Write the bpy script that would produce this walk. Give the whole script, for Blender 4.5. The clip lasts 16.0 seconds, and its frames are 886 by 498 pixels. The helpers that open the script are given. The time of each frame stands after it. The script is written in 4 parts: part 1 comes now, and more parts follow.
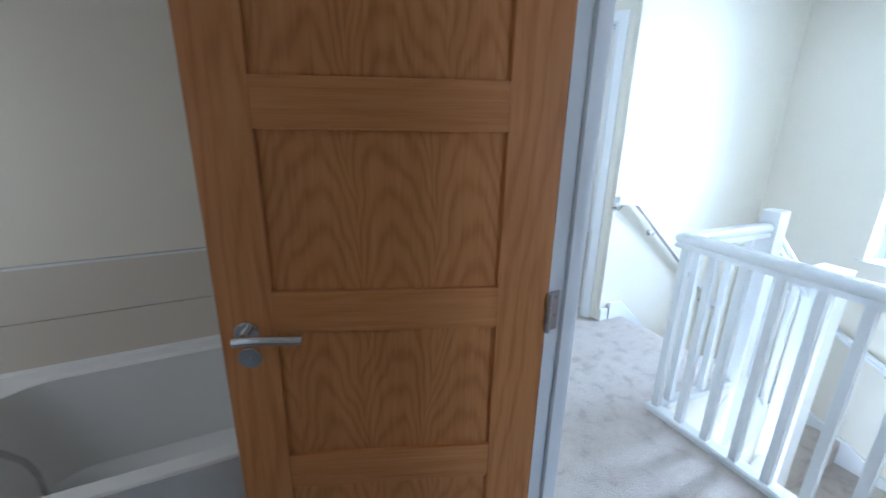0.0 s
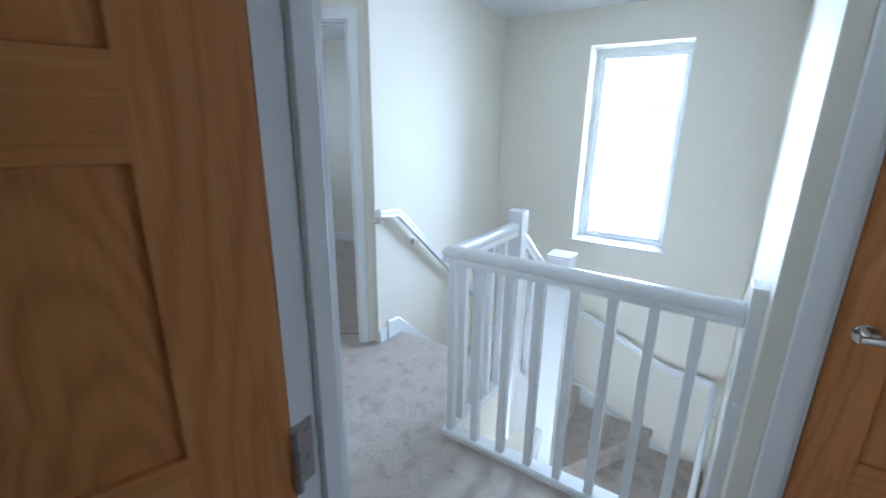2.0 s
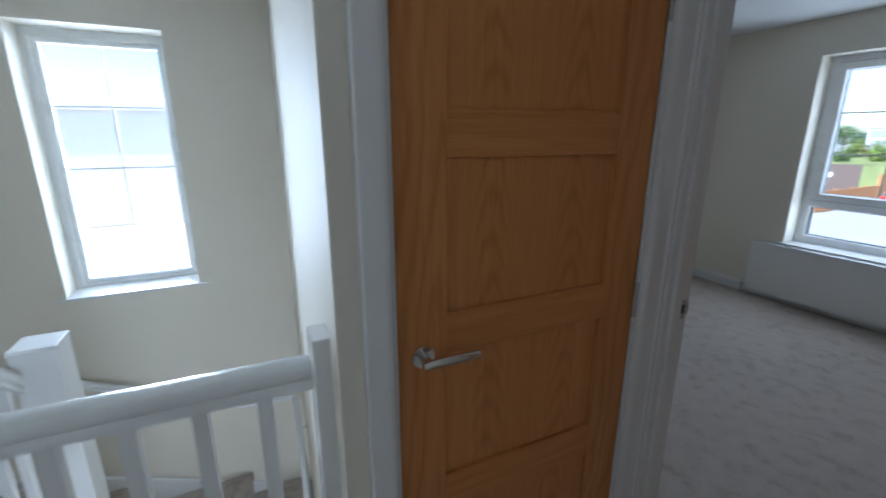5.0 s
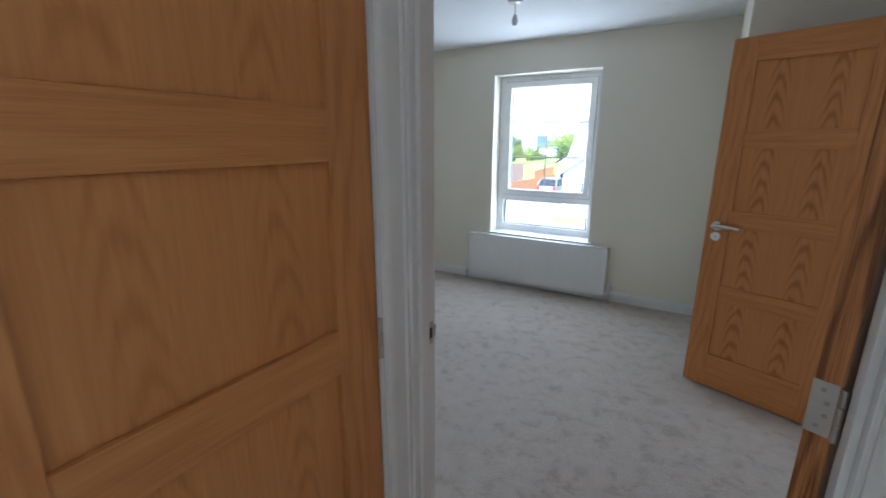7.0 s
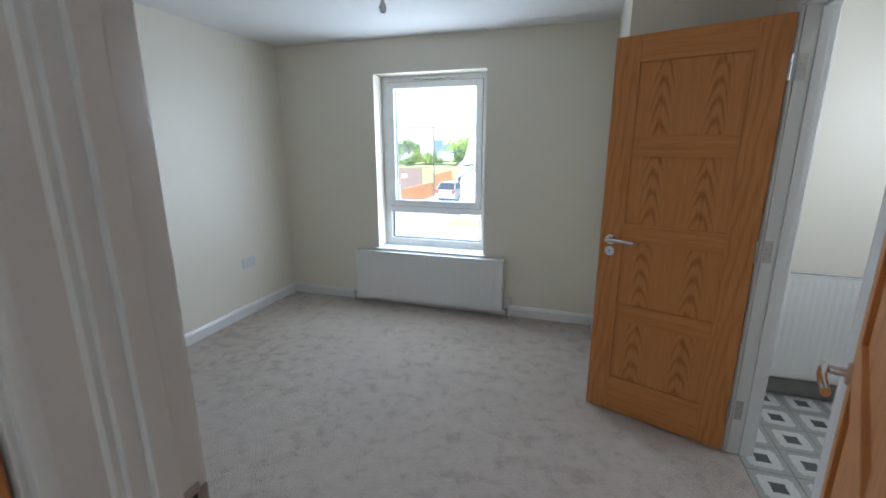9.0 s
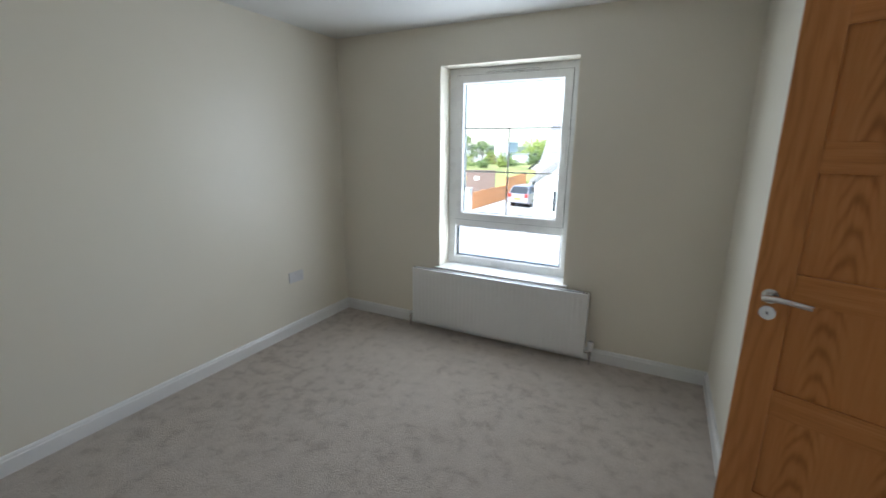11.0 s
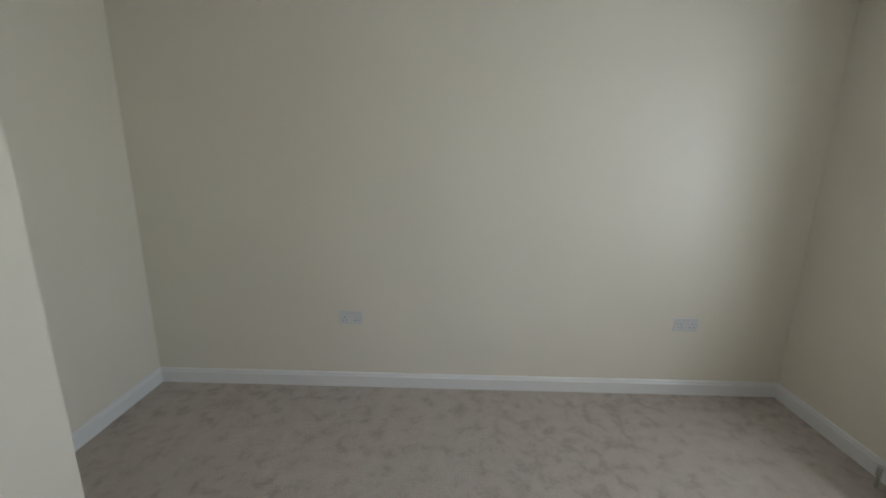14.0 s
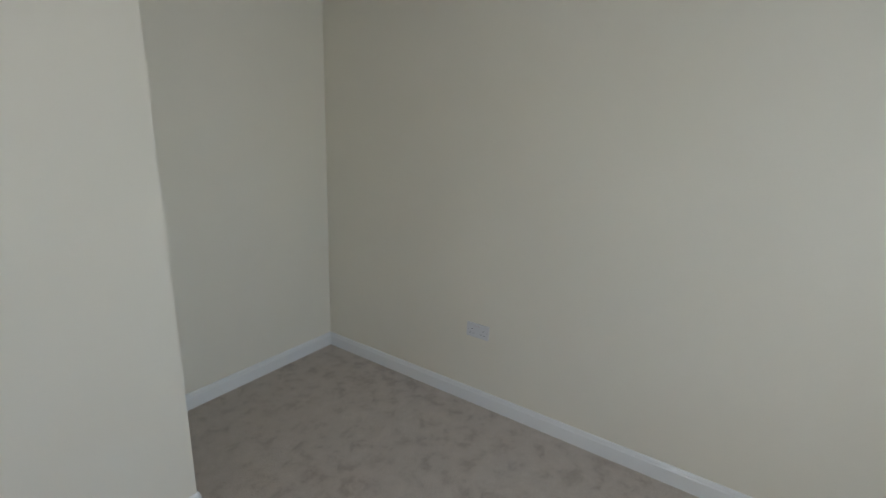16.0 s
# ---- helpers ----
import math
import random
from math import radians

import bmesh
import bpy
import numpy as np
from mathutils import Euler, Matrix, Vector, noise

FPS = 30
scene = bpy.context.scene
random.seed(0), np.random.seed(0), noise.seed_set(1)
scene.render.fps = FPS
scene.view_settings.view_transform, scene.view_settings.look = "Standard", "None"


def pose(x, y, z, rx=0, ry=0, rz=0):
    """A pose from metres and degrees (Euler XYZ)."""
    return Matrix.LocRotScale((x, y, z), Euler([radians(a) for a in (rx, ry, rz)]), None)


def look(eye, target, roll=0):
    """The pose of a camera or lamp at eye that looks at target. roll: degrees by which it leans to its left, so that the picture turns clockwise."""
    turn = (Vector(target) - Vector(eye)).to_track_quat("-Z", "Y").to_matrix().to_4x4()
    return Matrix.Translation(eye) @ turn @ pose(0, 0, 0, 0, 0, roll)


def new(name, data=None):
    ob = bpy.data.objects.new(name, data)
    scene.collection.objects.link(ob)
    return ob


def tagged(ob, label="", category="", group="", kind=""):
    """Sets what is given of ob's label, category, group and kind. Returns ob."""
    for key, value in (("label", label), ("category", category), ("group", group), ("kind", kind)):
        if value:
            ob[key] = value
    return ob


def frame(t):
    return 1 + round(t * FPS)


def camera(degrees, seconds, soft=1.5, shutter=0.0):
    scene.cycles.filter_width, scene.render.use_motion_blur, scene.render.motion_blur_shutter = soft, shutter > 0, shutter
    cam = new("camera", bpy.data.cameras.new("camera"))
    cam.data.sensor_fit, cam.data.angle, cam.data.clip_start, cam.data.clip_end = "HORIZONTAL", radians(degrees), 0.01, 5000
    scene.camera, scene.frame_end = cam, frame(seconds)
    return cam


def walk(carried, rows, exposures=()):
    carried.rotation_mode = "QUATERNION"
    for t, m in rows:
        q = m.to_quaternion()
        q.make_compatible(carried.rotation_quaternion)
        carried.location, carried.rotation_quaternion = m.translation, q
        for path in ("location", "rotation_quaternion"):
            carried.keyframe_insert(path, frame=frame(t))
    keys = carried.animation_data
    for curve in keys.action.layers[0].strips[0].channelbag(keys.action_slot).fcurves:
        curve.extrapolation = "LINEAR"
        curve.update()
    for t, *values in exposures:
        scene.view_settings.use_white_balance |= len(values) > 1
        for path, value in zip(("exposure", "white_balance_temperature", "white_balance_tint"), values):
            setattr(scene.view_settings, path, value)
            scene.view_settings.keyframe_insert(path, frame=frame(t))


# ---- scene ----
cam = camera(92.0, 16.0, soft=1.6, shutter=0.35)
PATH = [
    (0, (0.483, 0.439, 1.471), (1.339, 2.14, 0.861), 1.1),
    (0.5, (0.57, 0.498, 1.469), (1.636, 2.082, 0.871), 1.2),
    (1, (0.658, 0.552, 1.475), (1.91, 1.999, 0.892), 0.9),
    (1.5, (0.731, 0.614, 1.474), (2.144, 1.908, 0.902), 0.8),
    (2, (0.812, 0.717, 1.474), (2.435, 1.74, 0.908), 0.8),
    (2.5, (0.875, 0.773, 1.47), (2.642, 1.524, 0.909), 0.9),
    (3, (0.96, 0.801, 1.472), (2.829, 1.242, 0.913), 0.7),
    (3.5, (1.057, 0.797, 1.478), (2.971, 0.963, 0.922), 0.3),
    (4, (1.151, 0.78, 1.479), (3.068, 0.61, 0.934), 0.2),
    (4.5, (1.241, 0.743, 1.478), (3.109, 0.265, 0.945), -0.0),
    (5, (1.341, 0.685, 1.481), (3.083, -0.149, 0.961), -0.0),
    (7.5, (1.54, 0.318, 1.471), (2.317, -1.46, 0.986), -0.1),
    (8, (1.534, 0.196, 1.48), (2.15, -1.645, 1.001), -0.3),
    (10.3, (1.735, -0.455, 1.494), (2.322, -2.308, 1.024), 0.0),
    (10.5, (1.755, -0.518, 1.496), (2.408, -2.349, 1.028), 0.2),
    (11, (1.789, -0.649, 1.508), (2.68, -2.378, 1.041), 0.5),
    (11.5, (1.843, -0.785, 1.505), (2.972, -2.369, 1.04), 0.6),
    (12, (1.87, -0.931, 1.506), (3.269, -2.285, 1.047), 1.1),
    (12.5, (1.863, -1.07, 1.508), (3.498, -2.127, 1.051), 0.9),
    (13, (1.867, -1.257, 1.524), (3.693, -1.923, 1.05), 1.1),
    (13.5, (1.879, -1.443, 1.529), (3.791, -1.767, 1.044), 1.0),
    (14, (1.889, -1.625, 1.513), (3.834, -1.577, 1.048), 0.7),
    (14.5, (1.946, -1.763, 1.528), (3.864, -1.446, 1.056), 1.1),
    (15, (2.016, -1.908, 1.547), (3.858, -1.291, 1.07), 1.6),
    (15.5, (2.138, -2.012, 1.537), (3.886, -1.162, 1.063), 2.7),
    (16, (2.314, -2.077, 1.534), (3.935, -1.011, 1.048), 2.4),
]

EXPOSURES = [(t, ev, kelvin, 10) for t, ev, kelvin in ((0.0, 2.78, 4730), (0.5, 2.36, 4740), (1.5, 2.23, 4820), (2.5, 1.87, 4960), (3.5, 1.46, 5150), (4.5, 1.33, 5200), (5.0, 1.31, 5200), (7.5, 2.25, 5400), (8.0, 2.24, 5450), (10.5, 1.96, 5800), (11.5, 1.73, 6050), (12.5, 1.3, 6050), (13.5, 1.75, 6200), (14.5, 2.1, 6200), (16.0, 2.05, 6050))]
walk(cam, [(t, look(eye, target, roll)) for t, eye, target, roll in PATH], EXPOSURES)

# ---------------------------------------------------------------- light
SUN_ELEVATION, SUN_AZIMUTH = radians(46), radians(-7)  # from the north
world = bpy.data.worlds.new("daylight")
scene.world = world
world.use_nodes = True
wn = world.node_tree.nodes
sky = wn.new("ShaderNodeTexSky")
sky.sky_type = "NISHITA"
sky.sun_disc = False
sky.sun_elevation = SUN_ELEVATION
sky.sun_rotation = SUN_AZIMUTH
sky.dust_density = 1.2
wn["Background"].inputs["Strength"].default_value = 0.15
world.node_tree.links.new(sky.outputs["Color"], wn["Background"].inputs["Color"])
sun = new("sun", bpy.data.lights.new("sun", "SUN"))
sun.data.energy, sun.data.angle, sun.data.color = 5.0, radians(0.5), (1.0, 0.95, 0.88)
toward = Vector((math.sin(SUN_AZIMUTH) * math.cos(SUN_ELEVATION), math.cos(SUN_AZIMUTH) * math.cos(SUN_ELEVATION), math.sin(SUN_ELEVATION)))
sun.matrix_world = look(toward * 50, (0, 0, 0))


def area_lamp(name, place, target, width, height, watts, color=(0.93, 0.97, 1.0), spread=180):
    """An area lamp: skylight boost in a window opening, or added room fill."""
    data = bpy.data.lights.new(name, "AREA")
    data.shape, data.size, data.size_y, data.energy = "RECTANGLE", width, height, watts
    data.color, data.spread = color, radians(spread)
    ob = new(name, data)
    ob.matrix_world = look(place, target)
    return ob


# lamps in the two window openings, added to the sky's own light
area_lamp("stair_window_skylight", (4.953, 1.37, 1.275), (0.0, 1.37, 1.0), 0.70, 1.56, 13.2, (0.88, 0.95, 1.0), 112)
area_lamp("bedroom_window_skylight", (2.877, -3.853, 1.31), (2.877, -1.0, 1.31), 0.97, 1.46, 7.9, (0.89, 0.955, 1.0))
# added fill lamps just inside unseen walls; no windows are built there
area_lamp("bathroom_window_light", (-0.96, 1.75, 1.25), (0.7, 1.75, 0.75), 0.6, 0.9, 1.15, (1.0, 0.86, 0.68))
area_lamp("rear_bedroom_window_light", (3.6, 5.36, 1.4), (3.6, 3.0, 1.0), 1.0, 1.2, 3.2)
area_lamp("ensuite_window_light", (-0.36, -2.3, 1.6), (1.0, -2.3, 1.2), 0.5, 0.8, 3)
area_lamp("hall_window_light", (1.62, 1.1, -1.4), (4.0, 1.1, -1.4), 0.6, 1.4, 6)


# ---------------------------------------------------------------- materials
class Nodes:
    def __init__(self, name):
        self.mat = bpy.data.materials.new(name)
        self.mat.use_nodes = True
        self.tree = self.mat.node_tree
        self.bsdf = self.tree.nodes["Principled BSDF"]

    def add(self, kind, **sockets):
        node = self.tree.nodes.new(kind)
        for key, value in sockets.items():
            self.put(node.inputs[key.replace("_", " ")], value)
        return node

    def put(self, socket, value):
        if isinstance(value, bpy.types.NodeSocket):
            self.tree.links.new(value, socket)
        else:
            socket.default_value = value

    def coords(self, which="Object", scale=(1, 1, 1), shift=None):
        out = self.add("ShaderNodeTexCoord").outputs[which]
        m = self.add("ShaderNodeMapping", Vector=out, Scale=scale)
        if shift is not None:
            self.put(m.inputs["Location"], shift)
        return m.outputs["Vector"]

    def noise(self, scale, detail=3.0, rough=0.55, vector=None, distortion=0.0):
        n = self.add("ShaderNodeTexNoise", Scale=scale, Detail=detail, Roughness=rough, Distortion=distortion)
        if vector is not None:
            self.put(n.inputs["Vector"], vector)
        return n.outputs["Fac"]

    def math(self, op, a, b=0.0, c=0.0):
        n = self.tree.nodes.new("ShaderNodeMath")
        n.operation = op
        for i, v in enumerate((a, b, c)):
            self.put(n.inputs[i], v)
        return n.outputs[0]

    def ramp(self, fac, *stops):
        n = self.add("ShaderNodeValToRGB", Fac=fac)
        e = n.color_ramp.elements
        while len(e) < len(stops):
            e.new(0.5)
        for el, (at, col) in zip(e, stops):
            el.position, el.color = at, (*col, 1)
        return n.outputs["Color"]

    def mix(self, fac, a, b, blend="MIX"):
        n = self.tree.nodes.new("ShaderNodeMix")
        n.data_type, n.blend_type = "RGBA", blend
        self.put(n.inputs[0], fac)
        self.put(n.inputs[6], a if isinstance(a, bpy.types.NodeSocket) else (*a, 1))
        self.put(n.inputs[7], b if isinstance(b, bpy.types.NodeSocket) else (*b, 1))
        return n.outputs[2]

    def bump(self, height, strength, distance=0.01):
        n = self.add("ShaderNodeBump", Height=height, Strength=strength, Distance=distance)
        self.put(self.bsdf.inputs["Normal"], n.outputs["Normal"])

    def done(self, color=None, rough=0.5, metal=0.0, spec=0.5):
        if color is not None:
            self.put(self.bsdf.inputs["Base Color"], color if isinstance(color, bpy.types.NodeSocket) else (*color, 1))
        self.put(self.bsdf.inputs["Roughness"], rough)
        self.put(self.bsdf.inputs["Metallic"], metal)
        self.put(self.bsdf.inputs["Specular IOR Level"], spec)
        return self.mat


def paint(name, light, dark, rough, relief=0.05, grain=220, spec=0.3):
    n = Nodes(name)
    v = n.coords()
    cloud = n.noise(1.3, 4, vector=v)
    fine = n.noise(grain, 2, vector=v)
    color = n.ramp(cloud, (0.3, dark), (0.7, light))
    n.bump(fine, relief, 0.002)
    return n.done(color, n.math("MULTIPLY_ADD", n.noise(9, 3, vector=v), 0.12, rough - 0.06), spec=spec)


def oak(name, kind, stain=1.0, twin=False, figure=1.0):
    """Oiled oak veneer. Panels carry book-matched cathedral figure, stiles upright grain, rails level grain."""
    n = Nodes(name)
    rand = n.add("ShaderNodeObjectInfo").outputs["Random"]
    base = n.add("ShaderNodeTexCoord").outputs["Object"]
    sep = n.add("ShaderNodeSeparateXYZ", Vector=base)
    x, z = n.math("MULTIPLY_ADD", sep.outputs["Y"], 1.9, sep.outputs["X"]), sep.outputs["Z"]
    if kind == "panel":
        x = sep.outputs["X"]
    if kind == "rail":
        x, z = z, sep.outputs["X"]
    shift = n.math("MULTIPLY", rand, 7.0)
    if kind == "panel":
        # book-matched leaves: arches that mirror at every joint of the veneer
        wob = n.noise(3.0, 2, vector=n.add("ShaderNodeCombineXYZ", X=n.math("MULTIPLY", x, 2.0), Y=shift, Z=z).outputs[0])
        fold = n.math("PINGPONG", n.math("ADD", n.math("ADD", x, 0.02), n.math("MULTIPLY", n.math("SUBTRACT", wob, 0.5), 0.13)), 0.083)
        if twin:
            fold = n.math("ADD", n.math("SUBTRACT", n.math("ABSOLUTE", x), 0.115), n.math("MULTIPLY", n.math("SUBTRACT", wob, 0.5), 0.05))
        bow = n.math("MULTIPLY", n.math("MULTIPLY", fold, fold), 235.0 if twin else 170.0)
        rise = n.math("ADD", n.math("MULTIPLY", z, 4.4), shift)
        field = n.math("ADD", bow, rise)
    else:
        lean = n.noise(1.6, 2, vector=n.add("ShaderNodeCombineXYZ", X=shift, Y=3.0, Z=z).outputs[0])
        fold = n.math("ADD", x, n.math("MULTIPLY", n.math("SUBTRACT", lean, 0.5), 0.12))
        field = n.math("ADD", n.math("MULTIPLY", n.math("POWER", n.math("ABSOLUTE", fold), 1.3), 26.0), n.math("ADD", n.math("MULTIPLY", z, 1.1), shift))
    soft = n.add("ShaderNodeCombineXYZ", X=n.math("MULTIPLY", x, 14.0), Y=shift, Z=n.math("MULTIPLY", z, 1.6)).outputs[0]
    field = n.math("ADD", field, n.math("MULTIPLY", n.noise(1.0, 3, vector=soft), 0.8 if kind == "panel" else 1.1))
    wave = n.math("SINE", n.math("MULTIPLY", field, 15.0 if kind == "panel" else 13.0))
    ring = n.math("POWER", n.math("MULTIPLY_ADD", wave, 0.5, 0.5), 1.8 if kind == "panel" else 2.4)
    if twin:
        ring = n.math("MULTIPLY", ring, n.math("MULTIPLY", n.math("MAXIMUM", n.math("SUBTRACT", 1.0, n.math("MULTIPLY", n.math("MULTIPLY", fold, fold), 330.0)), 0.12), 1.6))
    pores = n.noise(1.0, 2, 0.6, n.add("ShaderNodeCombineXYZ", X=n.math("MULTIPLY", x, 420.0), Y=shift, Z=n.math("MULTIPLY", z, 9.0)).outputs[0])
    streak = n.noise(1.0, 3, 0.6, n.add("ShaderNodeCombineXYZ", X=n.math("MULTIPLY", x, 60.0), Y=shift, Z=n.math("MULTIPLY", z, 1.5)).outputs[0])
    tone = n.math("ADD", n.math("MULTIPLY", ring, figure * {"panel": 0.21, "stile": 0.19, "rail": 0.08}[kind]), n.math("MULTIPLY", pores, 0.5))
    tone = n.math("ADD", tone, n.math("MULTIPLY", streak, 0.62 if kind == "rail" else 0.45))
    if kind == "rail":
        tone = n.math("SUBTRACT", tone, 0.07)
    if stain < 1.0:
        tone = n.math("MULTIPLY_ADD", n.math("SUBTRACT", tone, 0.5), 1.8, 0.70)
    color = n.ramp(tone, (0.22, (0.67, 0.322, 0.114)), (0.55, (0.565, 0.234, 0.070)), (0.98, (0.33 * stain, 0.122 * stain, 0.035 * stain)))
    n.bump(pores, 0.12, 0.001)
    return n.done(color, n.math("MULTIPLY_ADD", pores, 0.18, 0.34), spec=0.35)


def carpet_material():
    n = Nodes("beige_twist_carpet")
    v = n.coords()
    patch = n.noise(11.0, 3.5, 0.6, v, 0.25)
    trod = n.noise(1.1, 2, vector=v)
    tuft = n.math("MULTIPLY_ADD", n.math("SUBTRACT", n.noise(150, 2, 0.7, v), 0.5), 1.7, 0.5)
    mid = n.noise(38, 2, 0.6, v)
    shade = n.math("ADD", n.math("MULTIPLY", patch, 0.75), n.math("MULTIPLY", trod, 0.25))
    # pile shading round footprints is painted as darker and paler patches
    color = n.ramp(shade, (0.37, (0.43, 0.362, 0.306)), (0.48, (0.60, 0.524, 0.456)), (0.66, (0.68, 0.600, 0.526)))
    color = n.mix(n.math("MULTIPLY", tuft, 0.42), color, (0.27, 0.218, 0.178), "MIX")
    color = n.mix(n.math("MULTIPLY", mid, 0.30), color, (0.69, 0.62, 0.55), "MIX")
    n.bump(n.math("ADD", tuft, n.math("ADD", n.math("MULTIPLY", mid, 0.8), n.math("MULTIPLY", patch, 0.9))), 0.8, 0.007)
    n.put(n.bsdf.inputs["Sheen Weight"], 0.25)
    return n.done(color, 0.95, spec=0.1)


def plain(name, color, rough=0.5, metal=0.0, vary=0.12, scale=14, spec=0.5):
    n = Nodes(name)
    v = n.coords()
    low = tuple(c * (1 - vary) for c in color)
    c = n.ramp(n.noise(scale, 4, vector=v), (0.3, low), (0.7, color))
    n.bump(n.noise(scale * 14, 2, vector=v), 0.05, 0.002)
    return n.done(c, rough, metal, spec)


def glass_material():
    n = Nodes("window_glass")
    mix = n.tree.nodes.new("ShaderNodeMixShader")
    clear = n.add("ShaderNodeBsdfTransparent", Color=(0.97, 0.985, 0.98, 1))
    gloss = n.add("ShaderNodeBsdfGlossy", Roughness=0.02)
    fres = n.add("ShaderNodeFresnel", IOR=1.45)
    n.put(mix.inputs[0], fres.outputs[0])
    n.put(mix.inputs[1], clear.outputs[0])
    n.put(mix.inputs[2], gloss.outputs[0])
    n.put(n.tree.nodes["Material Output"].inputs["Surface"], mix.outputs[0])
    return n.mat


def bands(name, light, dark, axis, pitch, rough=0.7):
    """Courses or boards far off: thin dark joints at a pitch, over uneven tone."""
    n = Nodes(name)
    sep = n.add("ShaderNodeSeparateXYZ", Vector=n.add("ShaderNodeTexCoord").outputs["Object"])
    saw = n.math("FRACT", n.math("DIVIDE", sep.outputs[axis], pitch))
    joint = n.math("GREATER_THAN", saw, 0.8)
    c = n.ramp(n.noise(3, 4), (0.3, tuple(x * 0.75 for x in light)), (0.7, light))
    return n.done(n.mix(joint, c, dark), rough)


CREAM = paint("cream_emulsion", (0.80, 0.755, 0.652), (0.775, 0.728, 0.622), 0.60, 0.05, 220, 0.3)
SHEEN_CREAM = paint("cream_soft_sheen_emulsion", (0.80, 0.755, 0.652), (0.775, 0.728, 0.622), 0.39, 0.02, 220, 0.44)
CEILING = paint("white_ceiling_emulsion", (0.82, 0.82, 0.80), (0.78, 0.78, 0.765), 0.8, 0.06)
GLOSS = paint("white_satin_woodwork_paint", (0.82, 0.82, 0.81), (0.79, 0.79, 0.78), 0.17, 0.02, 90, 0.5)
UPVC = paint("white_upvc", (0.83, 0.84, 0.84), (0.80, 0.81, 0.81), 0.28, 0.01, 60, 0.5)
RADIATOR = paint("white_radiator_enamel", (0.80, 0.80, 0.79), (0.77, 0.77, 0.76), 0.3, 0.02, 60, 0.5)
PLASTIC = paint("white_moulded_plastic", (0.74, 0.735, 0.735), (0.71, 0.705, 0.705), 0.25, 0.01, 60, 0.5)
ACRYLIC = paint("white_bath_acrylic", (0.80, 0.80, 0.785), (0.78, 0.78, 0.765), 0.12, 0.0, 30, 0.5)
WALL_TILE = paint("beige_wall_tile_glaze", (0.68, 0.625, 0.535), (0.65, 0.595, 0.505), 0.22, 0.03, 40, 0.5)
GROUT = plain("tile_grout", (0.62, 0.60, 0.55), 0.85)
PANEL_OAK, STILE_OAK, RAIL_OAK = oak("oak_panel_veneer", "panel"), oak("oak_stile", "stile"), oak("oak_rail", "rail")
TWIN_OAK = oak("oak_panel_twin_figure", "panel", 1.0, True, 1.15)
QUIET_OAK = oak("oak_panel_quiet_figure", "panel", 1.0, True, 0.6)
EDGE_OAK = oak("dark_streaked_oak_lipping", "stile", 0.55)
CARPET = carpet_material()
CHROME = plain("polished_chrome", (0.72, 0.72, 0.72), 0.14, 1.0, 0.05)
STEEL = plain("brushed_steel", (0.50, 0.49, 0.47), 0.34, 1.0, 0.1, 40)
# dark line of the carpet joint, its shadow put into the strip's colour
STRIP_SHADOW = plain("threshold_strip_shadow", (0.10, 0.075, 0.055), 0.7)
# near-black patches paint the shade in slots, holes and wells; also a fascia colour
DARK = plain("dark_slot", (0.02, 0.02, 0.02), 0.6)
RUBBER = plain("black_gasket", (0.03, 0.03, 0.03), 0.6)
# painted shadow gap of the sash; also real dark grey trim outdoors
GAP_TRIM_GREY = plain("grey_weather_seal", (0.16, 0.16, 0.165), 0.6)
GREY_PRINT = plain("grey_print", (0.32, 0.32, 0.33), 0.5)
RED = plain("red_mark", (0.5, 0.03, 0.02), 0.4)
GLASS = glass_material()
TILE_PALE, TILE_DARK = plain("pale_floor_tile", (0.42, 0.42, 0.39), 0.35), plain("dark_grey_floor_tile", (0.075, 0.08, 0.082), 0.35)
TILE_WHITE = plain("white_floor_tile_petal", (0.74, 0.73, 0.70), 0.35)
SOLID_GREY_TILE = plain("grey_floor_tile", (0.30, 0.30, 0.30), 0.4)
# paler than asphalt is, so the street reads as brightly lit
ASPHALT = plain("pale_dusty_asphalt", (0.34, 0.34, 0.35), 0.9, 0, 0.25, 3)
PAVING = plain("pale_concrete_paving", (0.46, 0.45, 0.43), 0.9, 0, 0.2, 2)
GRASS = plain("rough_grass", (0.21, 0.24, 0.085), 0.95, 0, 0.5, 0.7)
RENDER = plain("white_render", (0.74, 0.74, 0.72), 0.85, 0, 0.06, 2)
SLATE = bands("grey_roof_slate", (0.24, 0.245, 0.27), (0.03, 0.031, 0.035), "Z", 0.19)
# glare put into the colour: near white, to merge with the bright sky
PALE_ROOF = plain("weathered_pale_roof", (0.82, 0.82, 0.82), 0.8, 0, 0.05, 2)
SAND = plain("dry_yellow_sand", (0.54, 0.44, 0.27), 0.95, 0, 0.15, 0.8)
LILAC_RENDER = plain("pale_lilac_grey_render", (0.76, 0.755, 0.775), 0.85, 0, 0.05, 1)
PALE_BLUE = plain("pale_blue_cladding", (0.50, 0.58, 0.66), 0.6, 0, 0.1, 1)
YOUNG_LEAF = plain("yellow_green_leaves", (0.20, 0.27, 0.05), 0.7, 0, 0.45, 0.9)
RUSSET_LEAF = plain("russet_leaves", (0.22, 0.12, 0.07), 0.7, 0, 0.4, 0.9)
FENCE_WOOD = plain("orange_stained_fence_timber", (0.50, 0.235, 0.095), 0.8, 0, 0.25, 3)
BROWN_WALL = plain("brown_boarded_hoarding", (0.13, 0.093, 0.078), 0.8, 0, 0.2, 2)
GREY_METAL = plain("grey_profiled_cladding", (0.28, 0.30, 0.32), 0.6, 0, 0.15, 1)
LEAF = plain("green_leaves", (0.10, 0.16, 0.045), 0.7, 0, 0.5, 0.9)
